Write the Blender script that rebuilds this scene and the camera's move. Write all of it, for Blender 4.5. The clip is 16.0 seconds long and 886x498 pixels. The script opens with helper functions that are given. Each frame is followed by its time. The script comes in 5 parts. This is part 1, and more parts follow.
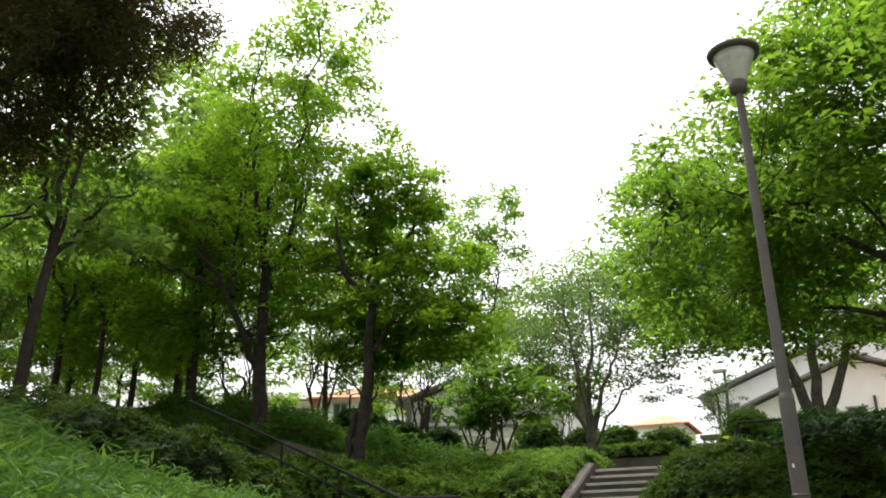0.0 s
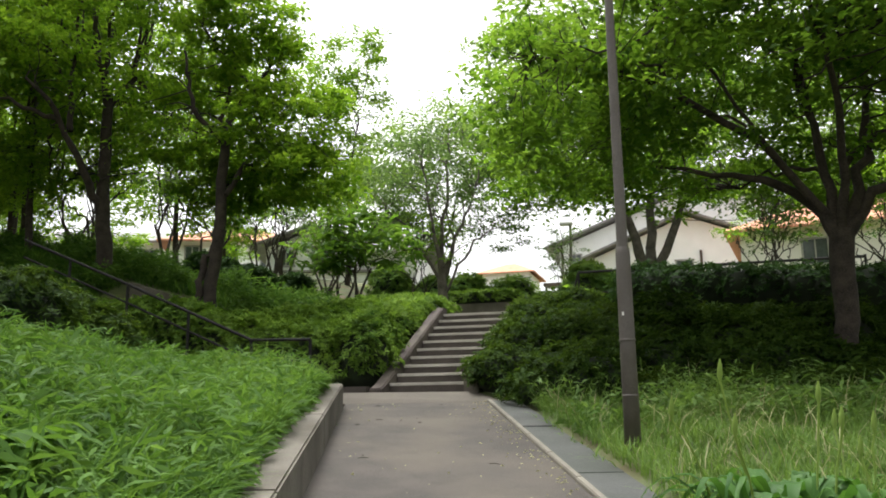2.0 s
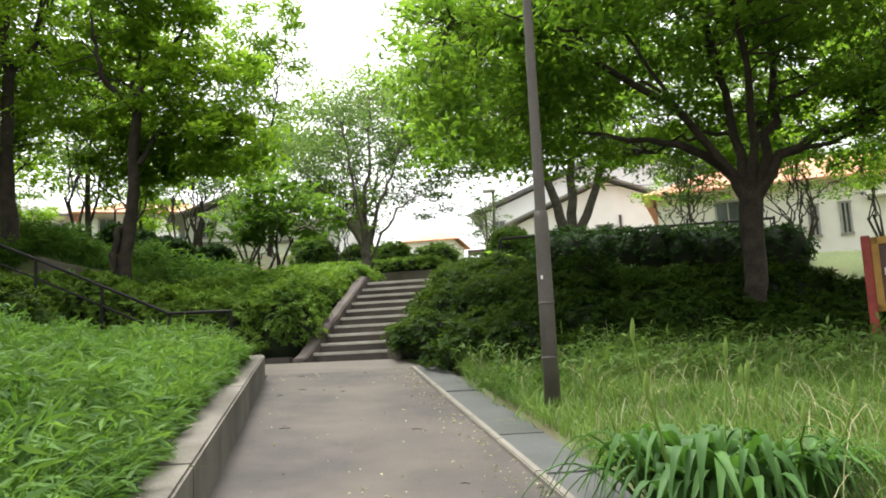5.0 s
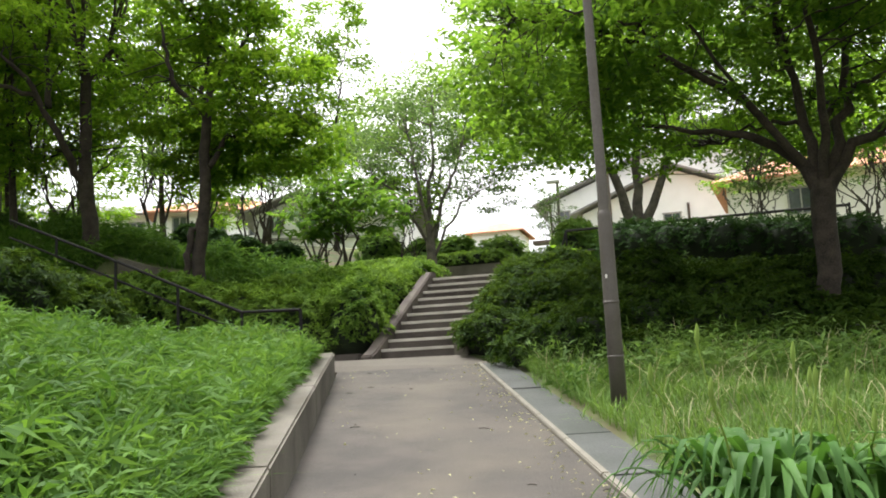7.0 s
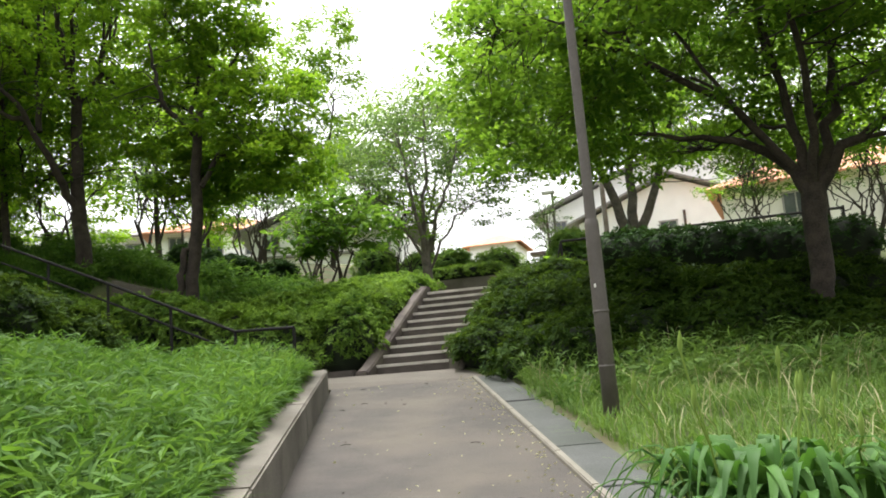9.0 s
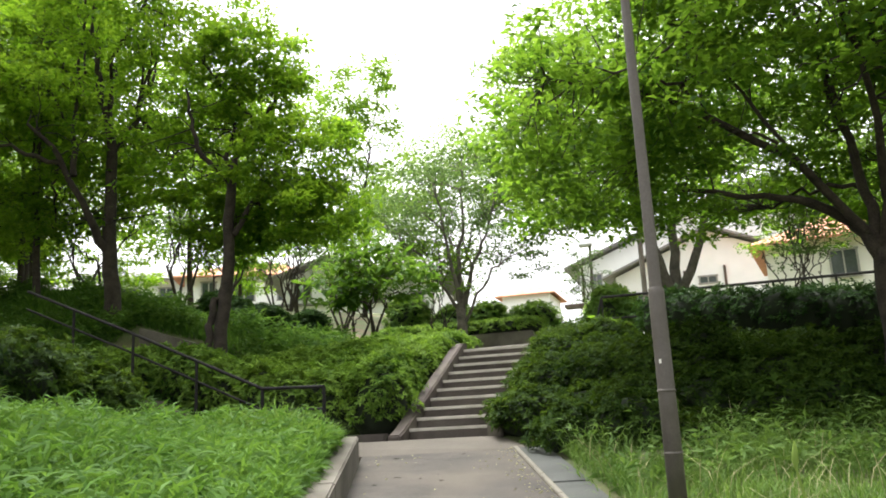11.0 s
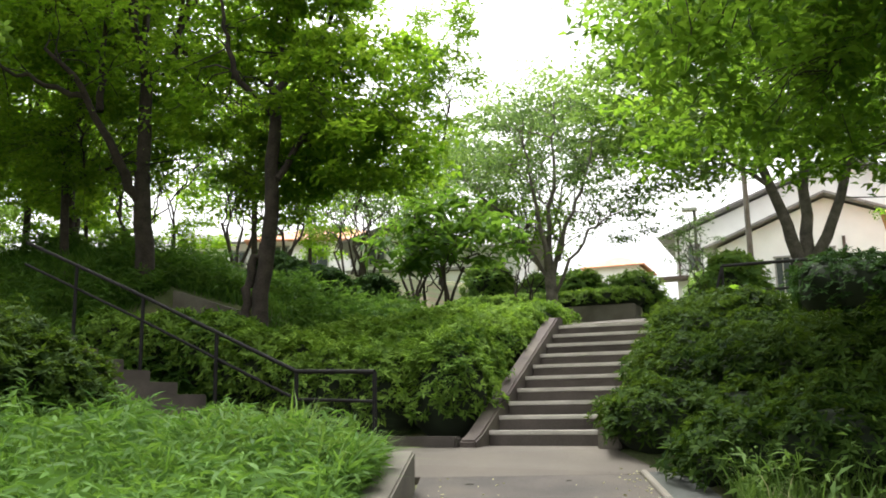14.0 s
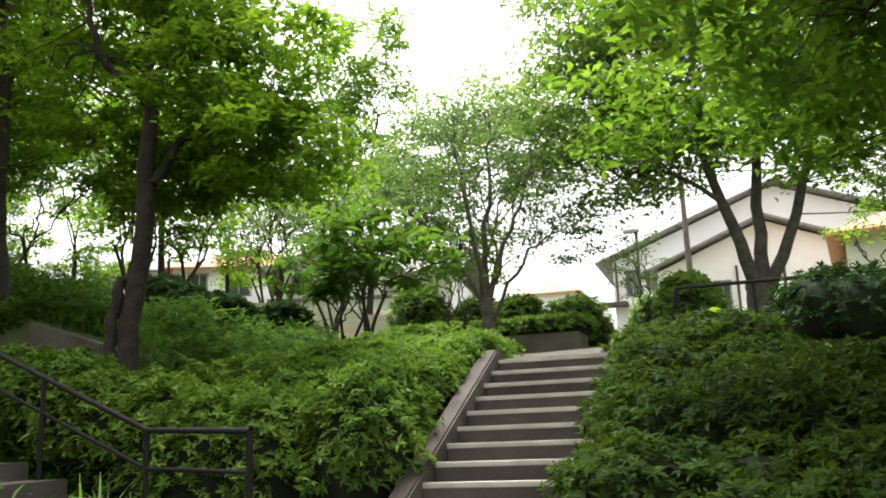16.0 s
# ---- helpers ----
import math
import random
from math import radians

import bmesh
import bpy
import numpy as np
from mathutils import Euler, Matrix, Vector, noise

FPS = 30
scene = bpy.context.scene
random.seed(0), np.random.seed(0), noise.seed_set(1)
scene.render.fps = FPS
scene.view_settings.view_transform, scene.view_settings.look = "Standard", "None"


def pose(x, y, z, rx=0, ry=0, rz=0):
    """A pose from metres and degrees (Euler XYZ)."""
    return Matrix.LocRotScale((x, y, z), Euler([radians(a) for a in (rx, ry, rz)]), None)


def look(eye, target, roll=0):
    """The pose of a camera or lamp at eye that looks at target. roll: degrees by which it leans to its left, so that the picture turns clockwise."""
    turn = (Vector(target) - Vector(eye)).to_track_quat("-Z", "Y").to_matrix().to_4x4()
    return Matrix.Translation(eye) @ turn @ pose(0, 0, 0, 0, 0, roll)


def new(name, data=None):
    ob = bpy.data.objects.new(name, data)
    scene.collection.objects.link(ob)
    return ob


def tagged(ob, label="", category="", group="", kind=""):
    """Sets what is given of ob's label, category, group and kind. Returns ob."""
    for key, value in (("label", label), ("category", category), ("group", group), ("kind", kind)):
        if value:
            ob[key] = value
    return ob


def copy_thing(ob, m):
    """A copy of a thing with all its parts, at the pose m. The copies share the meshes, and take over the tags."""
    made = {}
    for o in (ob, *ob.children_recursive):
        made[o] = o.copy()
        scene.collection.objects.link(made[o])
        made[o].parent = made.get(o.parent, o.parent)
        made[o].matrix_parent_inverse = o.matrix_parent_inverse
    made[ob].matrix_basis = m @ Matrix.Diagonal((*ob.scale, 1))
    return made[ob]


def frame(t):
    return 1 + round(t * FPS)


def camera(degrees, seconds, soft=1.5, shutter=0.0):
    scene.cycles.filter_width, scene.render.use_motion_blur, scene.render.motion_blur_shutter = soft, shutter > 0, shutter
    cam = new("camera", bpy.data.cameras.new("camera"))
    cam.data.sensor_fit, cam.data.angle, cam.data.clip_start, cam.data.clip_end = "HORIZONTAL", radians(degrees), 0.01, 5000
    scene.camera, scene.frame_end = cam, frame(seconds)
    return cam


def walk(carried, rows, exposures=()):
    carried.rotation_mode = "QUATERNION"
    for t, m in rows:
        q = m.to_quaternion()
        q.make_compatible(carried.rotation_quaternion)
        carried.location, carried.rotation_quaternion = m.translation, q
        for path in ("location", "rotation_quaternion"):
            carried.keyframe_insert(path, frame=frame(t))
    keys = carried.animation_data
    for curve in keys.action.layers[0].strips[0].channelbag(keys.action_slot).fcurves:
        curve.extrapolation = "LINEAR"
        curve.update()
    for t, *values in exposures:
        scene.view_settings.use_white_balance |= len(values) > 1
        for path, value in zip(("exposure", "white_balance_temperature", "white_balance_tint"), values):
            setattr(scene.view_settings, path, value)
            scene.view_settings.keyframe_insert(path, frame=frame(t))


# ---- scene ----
cam = camera(56.17, 16.0, 1.8)
EXPOSURE = [(0.0, 1.34), (0.5, 1.02), (1.2, 1.24), (3.0, 1.53), (4.0, 1.75), (5.0, 1.79), (9.5, 1.8), (12.0, 2.02), (13.0, 2.02), (14.0, 1.8), (16.0, 1.76)]
PATH = [
    (0, (4.103, 1.949, 1.173), (3.299, 3.631, 1.898), -0.28),
    (0.5, (4.080, 1.954, 1.162), (3.396, 3.746, 1.729), 0.43),
    (1, (4.101, 1.964, 1.139), (3.504, 3.817, 1.600), 1.18),
    (1.5, (4.117, 2.004, 1.148), (3.572, 3.888, 1.541), 0.78),
    (2, (4.113, 2.015, 1.195), (3.585, 3.908, 1.565), -0.82),
    (2.5, (4.157, 2.081, 1.195), (3.978, 4.054, 1.468), -2.93),
    (3, (4.146, 2.104, 1.196), (3.929, 4.073, 1.475), -2.74),
    (3.5, (4.151, 2.077, 1.189), (3.889, 4.043, 1.443), -2.77),
    (4, (4.197, 2.047, 1.201), (3.915, 4.012, 1.443), -3.88),
    (4.5, (4.152, 2.072, 1.187), (3.847, 4.032, 1.446), -2.98),
    (5, (4.147, 2.063, 1.184), (3.789, 4.009, 1.474), -2.66),
    (5.2, (4.148, 2.071, 1.182), (3.757, 4.011, 1.470), -2.30),
    (7.3, (4.192, 1.966, 1.263), (3.678, 3.879, 1.538), -3.09),
    (7.5, (4.199, 1.986, 1.251), (3.699, 3.902, 1.529), -3.24),
    (8, (4.198, 1.993, 1.249), (3.709, 3.911, 1.535), -3.81),
    (8.5, (4.202, 2.007, 1.213), (3.706, 3.917, 1.536), -4.03),
    (9, (4.262, 2.038, 1.253), (3.756, 3.949, 1.561), -4.58),
    (9.5, (4.302, 2.102, 1.238), (3.716, 3.990, 1.542), -4.69),
    (9.7, (4.270, 2.125, 1.255), (3.671, 3.997, 1.627), -3.94),
    (11.8, (3.688, 3.271, 1.572), (3.146, 5.145, 2.016), -2.80),
    (12, (3.585, 3.503, 1.544), (3.055, 5.377, 1.998), -3.45),
    (12.5, (3.480, 4.006, 1.608), (2.800, 5.851, 1.972), -2.82),
    (13, (3.269, 4.542, 1.695), (2.644, 6.403, 2.075), -0.96),
    (13.5, (3.134, 4.980, 1.770), (2.473, 6.827, 2.158), -2.07),
    (14, (2.961, 5.474, 1.835), (2.206, 7.290, 2.199), -1.04),
    (14.5, (2.803, 5.961, 1.924), (2.230, 7.842, 2.290), -1.30),
    (15, (2.651, 6.486, 1.969), (2.079, 8.365, 2.347), -2.90),
    (15.5, (2.515, 7.007, 2.037), (1.878, 8.855, 2.458), -0.82),
    (16, (2.365, 7.574, 2.102), (1.762, 9.433, 2.530), -2.29),
]
walk(cam, [(t, look(eye, target, roll)) for t, eye, target, roll in PATH], EXPOSURE)

# ---- light ----
world = bpy.data.worlds.new("sky")
scene.world = world
world.use_nodes = True
wn, wl = world.node_tree.nodes, world.node_tree.links
sky = wn.new("ShaderNodeTexSky")
sky.sky_type, sky.sun_disc = "NISHITA", False
sky.sun_elevation, sky.sun_rotation = radians(71), radians(-54)
sky.air_density, sky.dust_density, sky.ozone_density = 1.0, 6.0, 1.0
pale = wn.new("ShaderNodeHueSaturation")
pale.inputs["Saturation"].default_value = 0.03
wl.new(sky.outputs[0], pale.inputs["Color"])
wl.new(pale.outputs[0], wn["Background"].inputs["Color"])
wn["Background"].inputs["Strength"].default_value = 0.15
sun = new("sun", bpy.data.lights.new("sun", "SUN"))
sun.data.energy, sun.data.angle, sun.data.color = 1.0, radians(18), (1.0, 0.98, 0.93)
sun.matrix_world = look((-7.5, 5.5, 27.5), (0, 0, 0))


# ---- materials ----
def shader(name):
    m = bpy.data.materials.new(name)
    m.use_nodes = True
    n = m.node_tree.nodes
    return m, n, m.node_tree.links, n["Principled BSDF"]


def ramp(n, stops):
    r = n.new("ShaderNodeValToRGB")
    while len(r.color_ramp.elements) < len(stops):
        r.color_ramp.elements.new(0.5)
    for e, (p, c) in zip(r.color_ramp.elements, stops):
        e.position, e.color = p, (*c, 1)
    return r


def rough_mat(name, dark, light, scale, rough=0.9, bump=0.3, fine=60.0, metal=0.0, stain=None, stain_scale=0.7):
    """A surface with coarse patches, fine grain, stains and a bump."""
    m, n, l, b = shader(name)
    co = n.new("ShaderNodeTexCoord")
    a, f = n.new("ShaderNodeTexNoise"), n.new("ShaderNodeTexNoise")
    a.inputs["Scale"].default_value, a.inputs["Detail"].default_value = scale, 6
    f.inputs["Scale"].default_value, f.inputs["Detail"].default_value = fine, 3
    for t in (a, f):
        l.new(co.outputs["Object"], t.inputs["Vector"])
    mixv = n.new("ShaderNodeMath")
    mixv.operation = "MULTIPLY_ADD"
    mixv.inputs[1].default_value = 0.45
    l.new(f.outputs["Fac"], mixv.inputs[0])
    half = n.new("ShaderNodeMath")
    half.operation = "MULTIPLY"
    half.inputs[1].default_value = 0.55
    l.new(a.outputs["Fac"], half.inputs[0])
    l.new(half.outputs[0], mixv.inputs[2])
    r = ramp(n, [(0.36, dark), (0.62, light)])
    l.new(mixv.outputs[0], r.inputs["Fac"])
    colour = r.outputs["Color"]
    if stain:
        s = n.new("ShaderNodeTexNoise")
        s.inputs["Scale"].default_value, s.inputs["Detail"].default_value = stain_scale, 8
        l.new(co.outputs["Object"], s.inputs["Vector"])
        k = ramp(n, [(0.48, (0, 0, 0)), (0.68, (1, 1, 1))])
        l.new(s.outputs["Fac"], k.inputs["Fac"])
        mx = n.new("ShaderNodeMix")
        mx.data_type = "RGBA"
        l.new(k.outputs["Color"], mx.inputs["Factor"])
        l.new(colour, mx.inputs[6])
        mx.inputs[7].default_value = (*stain, 1)
        colour = mx.outputs[2]
    l.new(colour, b.inputs["Base Color"])
    b.inputs["Roughness"].default_value, b.inputs["Metallic"].default_value = rough, metal
    bp = n.new("ShaderNodeBump")
    bp.inputs["Strength"].default_value, bp.inputs["Distance"].default_value = bump, 0.02
    l.new(mixv.outputs[0], bp.inputs["Height"])
    l.new(bp.outputs[0], b.inputs["Normal"])
    return m


def leaf_mat(name, low, high, through_low, through_high, mix=0.42, gloss=0.12):
    """Leaves: diffuse, lit through, with a faint sheen; each leaf has a shade of its own."""
    m, n, l, b = shader(name)
    g = n.new("ShaderNodeNewGeometry")
    co = n.new("ShaderNodeTexCoord")
    patch = n.new("ShaderNodeTexNoise")
    patch.inputs["Scale"].default_value, patch.inputs["Detail"].default_value = 1.1, 3
    l.new(co.outputs["Object"], patch.inputs["Vector"])
    add = n.new("ShaderNodeMath")
    add.operation = "MULTIPLY_ADD"
    add.inputs[1].default_value = 0.5
    l.new(g.outputs["Random Per Island"], add.inputs[0])
    sub = n.new("ShaderNodeMath")
    sub.operation = "MULTIPLY_ADD"
    sub.inputs[1].default_value, sub.inputs[2].default_value = 1.0, -0.25
    l.new(patch.outputs["Fac"], sub.inputs[0])
    l.new(sub.outputs[0], add.inputs[2])
    r1, r2 = ramp(n, [(0.1, low), (0.9, high)]), ramp(n, [(0.1, through_low), (0.9, through_high)])
    l.new(add.outputs[0], r1.inputs["Fac"])
    l.new(add.outputs[0], r2.inputs["Fac"])
    l.new(r1.outputs["Color"], b.inputs["Base Color"])
    b.inputs["Roughness"].default_value = 0.6
    b.inputs["Specular IOR Level"].default_value = gloss
    t = n.new("ShaderNodeBsdfTranslucent")
    l.new(r2.outputs["Color"], t.inputs["Color"])
    mx = n.new("ShaderNodeMixShader")
    mx.inputs["Fac"].default_value = mix
    l.new(b.outputs[0], mx.inputs[1])
    l.new(t.outputs[0], mx.inputs[2])
    l.new(mx.outputs[0], n["Material Output"].inputs["Surface"])
    return m


def plain(name, colour, rough=0.6, metal=0.0, spec=0.5):
    m, n, l, b = shader(name)
    co, t = n.new("ShaderNodeTexCoord"), n.new("ShaderNodeTexNoise")
    t.inputs["Scale"].default_value, t.inputs["Detail"].default_value = 9, 6
    l.new(co.outputs["Object"], t.inputs["Vector"])
    r = ramp(n, [(0.3, tuple(c * 0.8 for c in colour)), (0.7, tuple(min(1, c * 1.12) for c in colour))])
    l.new(t.outputs["Fac"], r.inputs["Fac"])
    l.new(r.outputs["Color"], b.inputs["Base Color"])
    b.inputs["Roughness"].default_value, b.inputs["Metallic"].default_value = rough, metal
    b.inputs["Specular IOR Level"].default_value = spec
    return m


M_SOIL = rough_mat("soil_and_turf", (0.05, 0.06, 0.02), (0.10, 0.13, 0.04), 1.2, 0.95, 0.6, 30, stain=(0.12, 0.085, 0.05))
M_PATH = rough_mat("worn_asphalt", (0.027, 0.023, 0.0195), (0.063, 0.053, 0.044), 2.4, 0.9, 0.5, 95, stain=(0.080, 0.067, 0.051), stain_scale=0.8)
M_LANDING = rough_mat("sandy_concrete", (0.062, 0.0525, 0.041), (0.1, 0.085, 0.067), 1.1, 0.9, 0.3, 110, stain=(0.0688, 0.0581, 0.0474))
M_CONC = rough_mat("weathered_concrete", (0.080, 0.071, 0.057), (0.148, 0.132, 0.107), 2.2, 0.9, 0.4, 70, stain=(0.0595, 0.0510, 0.0357), stain_scale=1.6)
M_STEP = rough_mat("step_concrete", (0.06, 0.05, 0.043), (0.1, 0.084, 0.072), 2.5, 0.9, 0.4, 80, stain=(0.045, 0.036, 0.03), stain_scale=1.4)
M_CHEEK = rough_mat("brown_stained_concrete", (0.040, 0.030, 0.027), (0.088, 0.070, 0.060), 1.7, 0.9, 0.4, 70, stain=(0.15, 0.13, 0.10), stain_scale=0.9)
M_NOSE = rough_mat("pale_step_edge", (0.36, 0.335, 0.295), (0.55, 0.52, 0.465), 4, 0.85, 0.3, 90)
M_SLATE = rough_mat("dark_gutter_stone", (0.0340, 0.0360, 0.0340), (0.0646, 0.0666, 0.0626), 2.0, 0.8, 0.4, 60, stain=(0.0238, 0.0286, 0.0204))
M_EDGE = rough_mat("pale_kerb_edge", (0.1190, 0.1062, 0.0850), (0.1870, 0.1700, 0.1360), 3, 0.9, 0.3, 80)
# Bark brown taken down so the trunks' backlit darkness sits in the colour.
M_BARK = rough_mat("bark", (0.014, 0.0105, 0.008), (0.052, 0.040, 0.030), 7, 0.95, 1.0, 45)
M_BARK2 = rough_mat("grey_bark", (0.045, 0.04, 0.033), (0.13, 0.115, 0.092), 6, 0.95, 0.9, 40)
M_POLE = rough_mat("taupe_pole_paint", (0.06, 0.051, 0.045), (0.09, 0.078, 0.068), 3, 0.55, 0.15, 60, stain=(0.06, 0.05, 0.04), stain_scale=2.5)
M_BLACK = plain("dark_rail_paint", (0.014, 0.013, 0.0125), 0.75, 0.0, 0.25)
M_LAMPGLASS = plain("clouded_lamp_glass", (0.5, 0.5, 0.47), 0.25)
M_RED = rough_mat("faded_red_paint", (0.20, 0.022, 0.014), (0.30, 0.04, 0.025), 5, 0.6, 0.2, 50)
M_OCHRE = rough_mat("ochre_wood", (0.26, 0.135, 0.022), (0.40, 0.22, 0.04), 6, 0.65, 0.25, 70)
M_BROWN = rough_mat("brown_board", (0.05, 0.022, 0.016), (0.085, 0.038, 0.028), 6, 0.6, 0.15, 70)
M_MARK = plain("white_mark", (0.72, 0.7, 0.66), 0.7)
M_YELLOW = rough_mat("yellow_board", (0.38, 0.235, 0.03), (0.52, 0.34, 0.06), 4, 0.6, 0.2, 60)
M_WALLW = rough_mat("white_render", (0.82, 0.82, 0.81), (0.89, 0.89, 0.88), 1.5, 0.85, 0.15, 40)
M_WALLC = rough_mat("cream_render", (0.74, 0.715, 0.655), (0.84, 0.82, 0.765), 1.5, 0.85, 0.15, 40)
M_ROOFO = rough_mat("orange_roof_tile", (0.42, 0.17, 0.09), (0.6, 0.29, 0.17), 3, 0.8, 0.6, 14)
M_ROOFD = rough_mat("grey_roof_tile", (0.16, 0.155, 0.15), (0.29, 0.28, 0.27), 3, 0.75, 0.6, 14)
M_TRIM = plain("brown_timber_trim", (0.08, 0.055, 0.04), 0.6)
M_GLASS = plain("dark_window_glass", (0.06, 0.07, 0.075), 0.12, 0.0, 0.8)
M_FRAME = plain("window_frame", (0.3, 0.29, 0.27), 0.5)
M_PINK = leaf_mat("pink_blossom", (0.5, 0.12, 0.16), (0.7, 0.25, 0.3), (0.5, 0.1, 0.12), (0.7, 0.2, 0.2))

L_BROAD = leaf_mat("broad_leaf", (0.018, 0.052, 0.008), (0.06, 0.135, 0.022), (0.09, 0.21, 0.01), (0.30, 0.48, 0.04), 0.54)
L_MAPLE = leaf_mat("bright_leaf", (0.022, 0.066, 0.007), (0.08, 0.165, 0.02), (0.12, 0.27, 0.01), (0.36, 0.55, 0.035), 0.57)
L_PALE = leaf_mat("pale_leaf", (0.04, 0.085, 0.018), (0.10, 0.19, 0.045), (0.14, 0.26, 0.03), (0.30, 0.44, 0.08), 0.5)
L_GREY = leaf_mat("greyish_leaf", (0.028, 0.055, 0.018), (0.07, 0.13, 0.04), (0.08, 0.15, 0.03), (0.2, 0.3, 0.08), 0.45)
L_BUSH = leaf_mat("azalea_leaf", (0.024, 0.066, 0.011), (0.205, 0.32, 0.054), (0.06, 0.15, 0.011), (0.29, 0.46, 0.045), 0.3, 0.06)
# Dark green leaf, darkened further to stand for the spreading tree's shade.
L_BANK = leaf_mat("darkened_shrub_leaf", (0.0065, 0.02, 0.0035), (0.049, 0.09, 0.0135), (0.018, 0.045, 0.005), (0.11, 0.175, 0.016), 0.32, 0.05)
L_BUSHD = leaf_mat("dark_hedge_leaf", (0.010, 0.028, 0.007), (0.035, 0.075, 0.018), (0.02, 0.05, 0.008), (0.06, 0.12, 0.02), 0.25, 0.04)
# Near-black fill: the dimness inside the shrubs is put into its colour.
L_CORE = plain("inner_shade_fill", (0.012, 0.02, 0.007), 0.95)
L_CONE = leaf_mat("conifer_leaf", (0.03, 0.035, 0.012), (0.09, 0.065, 0.03), (0.05, 0.05, 0.01), (0.14, 0.10, 0.03), 0.3)
L_BIG = leaf_mat("large_leaf", (0.025, 0.07, 0.012), (0.075, 0.155, 0.028), (0.08, 0.18, 0.012), (0.20, 0.35, 0.035), 0.42)
L_GRASS = leaf_mat("lush_grass", (0.0224, 0.0645, 0.0103), (0.1032, 0.2021, 0.0361), (0.0602, 0.1462, 0.0129), (0.1892, 0.3268, 0.0430), 0.36)
L_GRASSR = leaf_mat("mixed_grass", (0.042, 0.088, 0.019), (0.145, 0.232, 0.056), (0.088, 0.178, 0.02), (0.22, 0.34, 0.056), 0.36)
L_STRAW = leaf_mat("straw_seed_head", (0.22, 0.21, 0.10), (0.40, 0.38, 0.22), (0.2, 0.2, 0.08), (0.3, 0.3, 0.15), 0.3)
L_LILY = leaf_mat("strap_leaf", (0.026, 0.078, 0.015), (0.07, 0.155, 0.031), (0.05, 0.14, 0.015), (0.12, 0.26, 0.03), 0.3, 0.22)
L_BUD = leaf_mat("pale_green_bud", (0.16, 0.25, 0.05), (0.25, 0.34, 0.09), (0.2, 0.3, 0.05), (0.3, 0.4, 0.08), 0.4)

# ---- mesh helpers ----
R = np.random.default_rng(7)


def finish(name, me, material, parent=None, label=""):
    ob = new(name, me)
    me.materials.append(material)
    if parent:
        ob.parent = parent
    if label:
        tagged(ob, label)
    return ob


def part(name, bm, material, parent=None, label="", smooth=False):
    me = bpy.data.meshes.new(name)
    bm.normal_update()
    bm.to_mesh(me)
    bm.free()
    if smooth:
        me.shade_smooth()
    return finish(name, me, material, parent, label)


def quads(name, V, F, material, parent=None, label="", smooth=False):
    """A mesh from an array of places and an array of quads."""
    me = bpy.data.meshes.new(name)
    V, F = np.asarray(V, np.float32), np.asarray(F, np.int32)
    me.vertices.add(len(V))
    me.vertices.foreach_set("co", V.ravel())
    me.loops.add(F.size)
    me.loops.foreach_set("vertex_index", F.ravel())
    me.polygons.add(len(F))
    me.polygons.foreach_set("loop_start", np.arange(0, F.size, F.shape[1], dtype=np.int32))
    me.update(calc_edges=True)
    if smooth:
        me.shade_smooth()
    return finish(name, me, material, parent, label)


def thing(name, at, label, category, group="", kind=""):
    ob = new(name)
    ob.location = at
    return tagged(ob, label, category, group, kind)


def add_box(bm, c, size, rz=0.0, bevel=0.0, m=None):
    mat = (m or Matrix.Translation(c) @ Matrix.Rotation(rz, 4, "Z")) @ Matrix.Diagonal((*size, 1))
    r = bmesh.ops.create_cube(bm, size=1, matrix=mat)
    if bevel:
        e = list({e for v in r["verts"] for e in v.link_edges})
        bmesh.ops.bevel(bm, geom=e, offset=bevel, segments=2, affect="EDGES")


def box(name, c, size, material, parent=None, label="", rz=0.0, bevel=0.0):
    bm = bmesh.new()
    add_box(bm, c, size, rz, bevel)
    return part(name, bm, material, parent, label)


def tube(pts, radii, sides=6):
    """Places and quads of a tapering tube along pts."""
    pts, radii = np.asarray(pts, float), np.asarray(radii, float)
    d = np.gradient(pts, axis=0)
    d /= np.linalg.norm(d, axis=1)[:, None] + 1e-9
    ref = np.where(np.abs(d[:, 2:3]) > 0.9, np.array([[1.0, 0, 0]]), np.array([[0, 0, 1.0]]))
    if abs(d[0, 2]) > 0.8 or abs(d[-1, 2]) > 0.8:
        ref = np.tile([[0.94, 0.33, 0.05]], (len(d), 1))
    a = np.cross(d, ref)
    a /= np.linalg.norm(a, axis=1)[:, None] + 1e-9
    b = np.cross(d, a)
    th = np.arange(sides) * 2 * np.pi / sides
    ring = np.cos(th)[None, :, None] * a[:, None] + np.sin(th)[None, :, None] * b[:, None]
    V = (pts[:, None] + ring * radii[:, None, None]).reshape(-1, 3)
    i, j = np.meshgrid(np.arange(len(pts) - 1), np.arange(sides), indexing="ij")
    k = (j + 1) % sides
    F = np.stack([i * sides + j, i * sides + k, (i + 1) * sides + k, (i + 1) * sides + j], -1).reshape(-1, 4)
    return V, F


def join(parts):
    V, F, o = [], [], 0
    for v, f in parts:
        V.append(v)
        F.append(f + o)
        o += len(v)
    return np.concatenate(V), np.concatenate(F)


def rod(name, pts, r, material, parent=None, label="", sides=8):
    rr = [r] * len(pts) if np.isscalar(r) else r
    V, F = tube(pts, rr, sides)
    return quads(name, V, F, material, parent, label, True)


def unit(v):
    return v / (np.linalg.norm(v, axis=-1, keepdims=True) + 1e-9)


